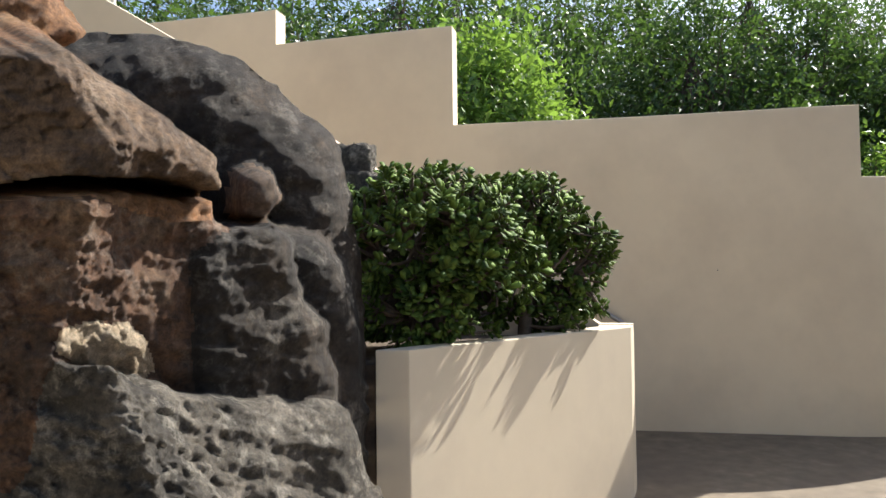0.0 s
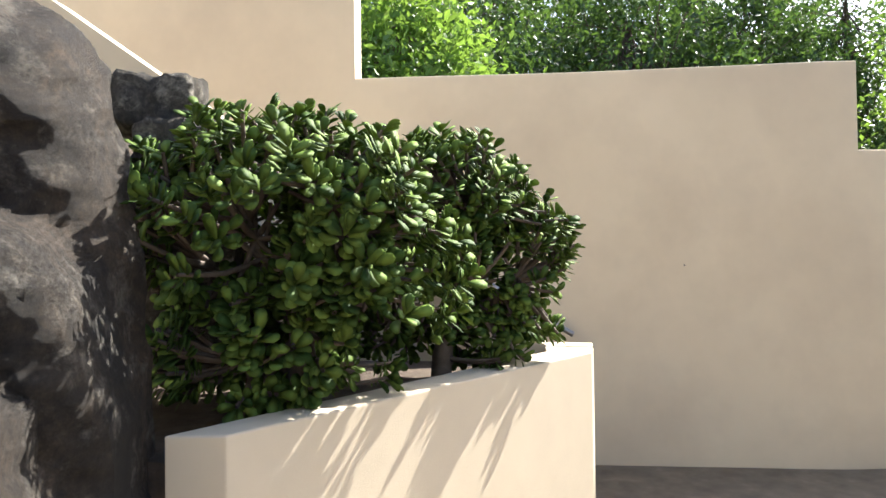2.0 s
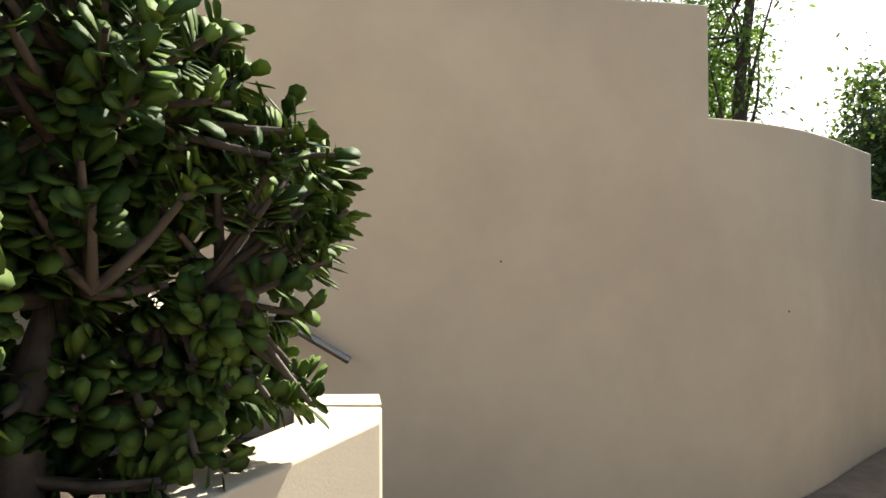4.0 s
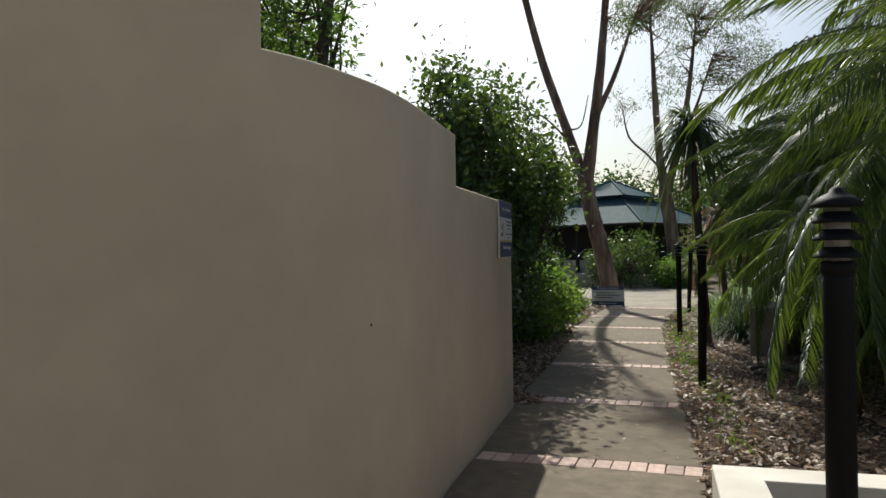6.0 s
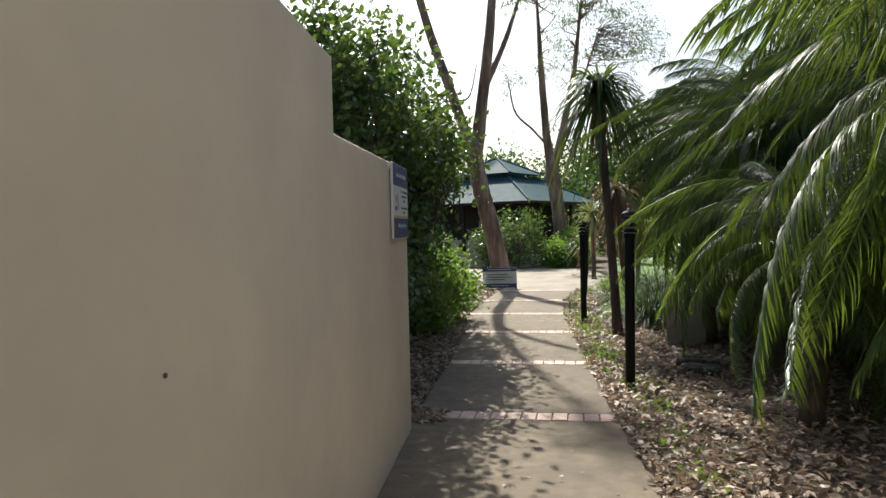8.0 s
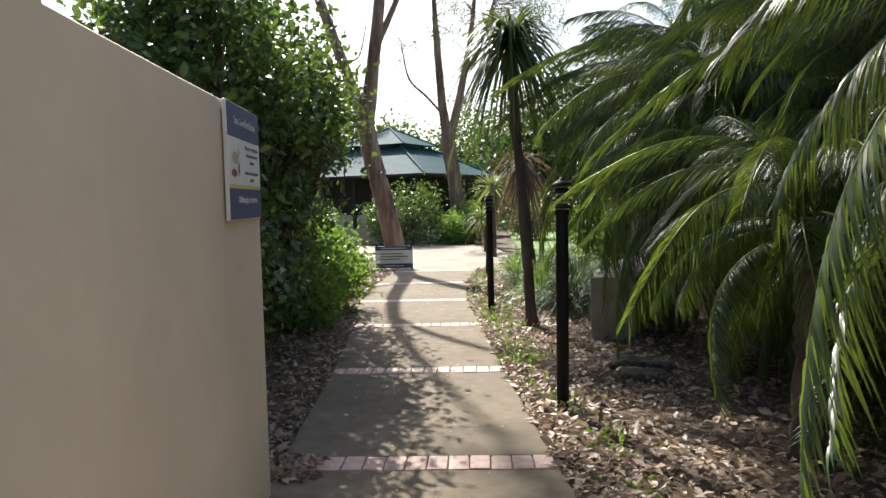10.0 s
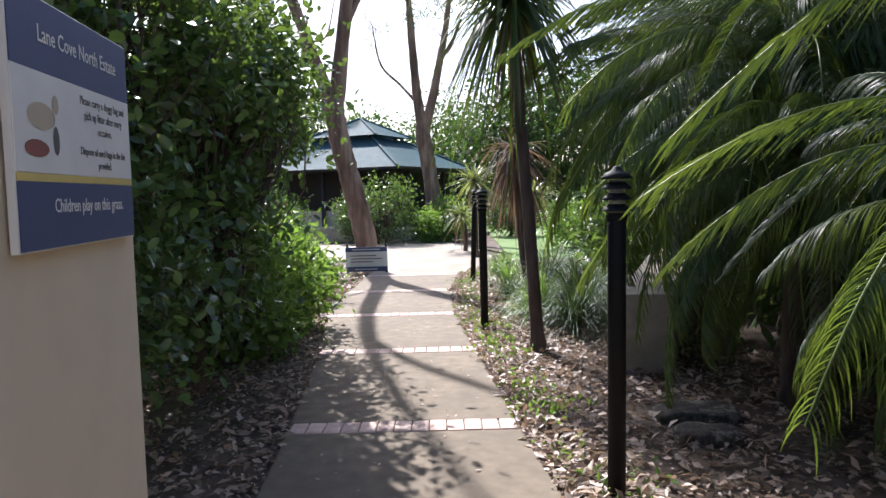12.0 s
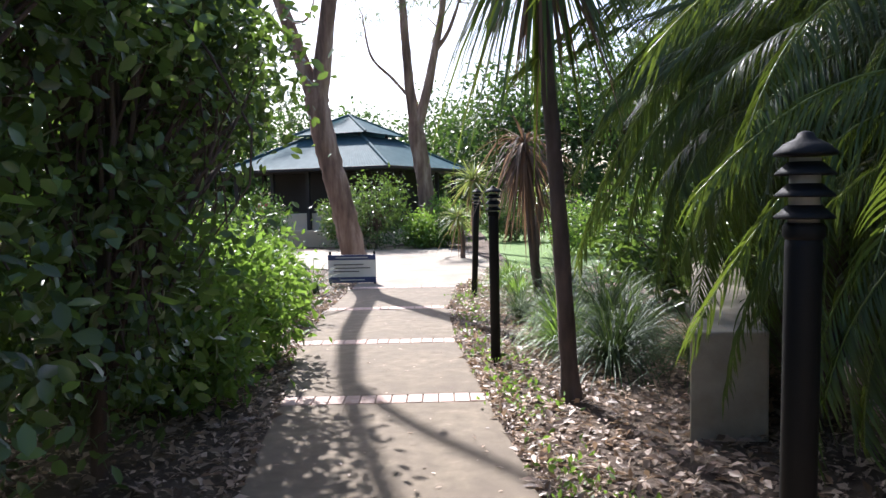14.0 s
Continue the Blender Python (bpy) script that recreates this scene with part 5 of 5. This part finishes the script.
for V, F in hip(3.3, 1.15, 2.62, 3.85):
    part("roof_slope", quick("roof_slope", V, F), ROOF, pav)
for V, F in hip(1.5, 0.02, 3.95, 4.75):
    part("lantern_slope", quick("lantern_slope", V, F), ROOF, pav)
for q in range(4):
    a = q * math.pi / 2 + math.pi / 4
    c, s = math.cos(a) * 1.4142, math.sin(a) * 1.4142
    V, F = tube_arrays(np.array([(3.3 * c, 3.3 * s, 2.66), (1.15 * c, 1.15 * s, 3.89)]), [0.05, 0.05], 8)
    part("hip_capping", quick("hip_capping", V, F), ROOF, pav)
    V, F = tube_arrays(np.array([(1.5 * c, 1.5 * s, 3.98), (0, 0, 4.79)]), [0.045, 0.045], 8)
    part("lantern_capping", quick("lantern_capping", V, F), ROOF, pav)
    part("lantern_post", box(1.0 * c - 0.05, 1.0 * c + 0.05, 1.0 * s - 0.05, 1.0 * s + 0.05, 3.75, 3.99), DARKWOOD, pav)
    part("corner_post", box(2.9 * c - 0.08, 2.9 * c + 0.08, 2.9 * s - 0.08, 2.9 * s + 0.08, -0.05, 2.6), DARKWOOD, pav)
    part("gutter", box(-3.36, 3.36, -3.40, -3.29, 2.52, 2.63, 0.02), DARKWOOD, pav, at=pose(0, 0, 0, 0, 0, 90 * q))
    part("screen_wall", box(-2.7, 2.7, -2.75, -2.65, -0.05, 1.05), STUCCO if q == 0 else DARKWOOD, pav, at=pose(0, 0, 0, 0, 0, 90 * q))
    for k in range(-1, 2):
        part("post", box(k * 1.45 - 0.06, k * 1.45 + 0.06, -2.9, -2.78, -0.05, 2.6), DARKWOOD, pav, at=pose(0, 0, 0, 0, 0, 90 * q))
part("core", box(-2.0, 2.0, -2.0, 2.0, -0.05, 2.55), DARKWOOD, pav)
part("ceiling_board", box(-3.2, 3.2, -3.2, 3.2, 2.50, 2.56), DARKWOOD, pav)
part("hanging_cloth", box(-2.4, -1.7, -2.62, -2.58, 0.9, 1.5), CLOTH, pav, "red striped cloth")

# ---- leaf litter, weeds ----
rng = np.random.default_rng(9)
n = 40000
y = 5.6 + 18 * rng.random(n) ** 1.25
side = rng.random(n) < 0.62
xr = np.interp(y, [a for a, b in EDGE_R], [b for a, b in EDGE_R]) + 0.02 + 2.6 * rng.random(n) ** 1.5
xl = np.interp(y, [a for a, b in EDGE_L], [b for a, b in EDGE_L]) - 0.03 - 2.2 * rng.random(n) ** 1.5
yl = np.maximum(y, 8.6 + 0.4 * rng.random(n))
c = np.where(side[:, None], np.stack([xr, y, np.zeros(n)], 1), np.stack([xl, yl, np.zeros(n)], 1))
c[:, 2] = -0.02 + 0.035 * rng.random(n)
d = unit(rng, n)
d[:, 2] *= 0.3
up = np.array([0, 0, 1.0]) + 0.7 * unit(rng, n)
litter = part("leaf_litter", leaf_mesh("leaf_litter", c, d, up, 0.03 + 0.08 * rng.random(n) ** 1.6, SIMPLE), LITTER)
tagged(litter, "dry brown and grey fallen leaves covering the beds", "leaf litter", kind="stuff")
n = 900
k = rng.choice(60, n)
py = 7.0 + 14 * rng.random(60)
px = np.interp(py, [a for a, b in EDGE_R], [b for a, b in EDGE_R]) + 0.08 + 0.35 * rng.random(60)
c = np.stack([px[k] + 0.09 * rng.standard_normal(n), py[k] + 0.12 * rng.standard_normal(n), 0.01 + 0.06 * rng.random(n)], 1)
weeds = part("ground_weeds", leaf_mesh("ground_weeds", c, unit(rng, n) + np.array([0, 0, 0.6]), unit(rng, n), 0.03 + 0.04 * rng.random(n), SIMPLE), BRIGHT)
tagged(weeds, "small bright green weeds along the path edge", "weeds", kind="stuff")
n = 260
y = 5 + 17 * rng.random(n)
u = rng.random(n)
x = np.interp(y, [a for a, b in EDGE_R], [b for a, b in EDGE_R]) * u + np.interp(y, [a for a, b in EDGE_L], [b for a, b in EDGE_L]) * (1 - u)
c = np.stack([x, y, np.full(n, 0.006)], 1)
stray = part("stray_leaves", leaf_mesh("stray_leaves", c, unit(rng, n) * np.array([1, 1, 0.15]), np.array([0, 0, 1.0]) + 0.2 * unit(rng, n), 0.02 + 0.03 * rng.random(n), SIMPLE), LITTER)
tagged(stray, "a few dry leaves scattered on the path", "leaf litter", kind="stuff")

# stones by the low wall
for i, (x, y, s) in enumerate(((0.02, 11.35, 0.34), (-0.05, 10.9, 0.24))):
    st = part("flat_stone", boulder(40 + i, (0, 0, 0), (s, s * 0.7, 0.07), UPRIGHT, 0.02, 0.01, 3, 5), ROCK_PALE, at=Matrix.Translation((x, y, 0.0)))
    tagged(st, "flat grey stepping stone among dry leaves", "stone", "stones in the leaf litter")

# ---- pieces of the path: slabs and brick bands ----
def slab_mesh(y0, y1):
    return prism([(edge(EDGE_R, y0), y0), (edge(EDGE_R, y1), y1), (edge(EDGE_L, y1), y1), (edge(EDGE_L, y0), y0)], -0.06, 0.0, 0.006)


for a, b in zip(BANDS, BANDS[1:]):
    part("slab", slab_mesh(a + 0.122, b - 0.122), CONCRETE, path_base)
bm = box(-0.0555, 0.0555, -0.112, 0.112, -0.05, 0.003, 0.005)
brick = bpy.data.meshes.new("brick")
bm.to_mesh(brick)
bm.free()
brick.materials.append(BRICK)
rng = np.random.default_rng(3)
for yb in BANDS:
    xl, xr = edge(EDGE_L, yb), edge(EDGE_R, yb)
    m = int(round((xr - xl) / 0.119))
    step = (xr - xl) / m
    for i in range(m):
        part("brick", brick, None, path_base, at=pose(xl + step * (i + 0.5), yb + rng.normal(0, 0.002), rng.normal(0, 0.001), rng.normal(0, 0.3), rng.normal(0, 0.3), rng.normal(0, 0.5)) @ Matrix.Diagonal((step / 0.119, 1, 1, 1)))
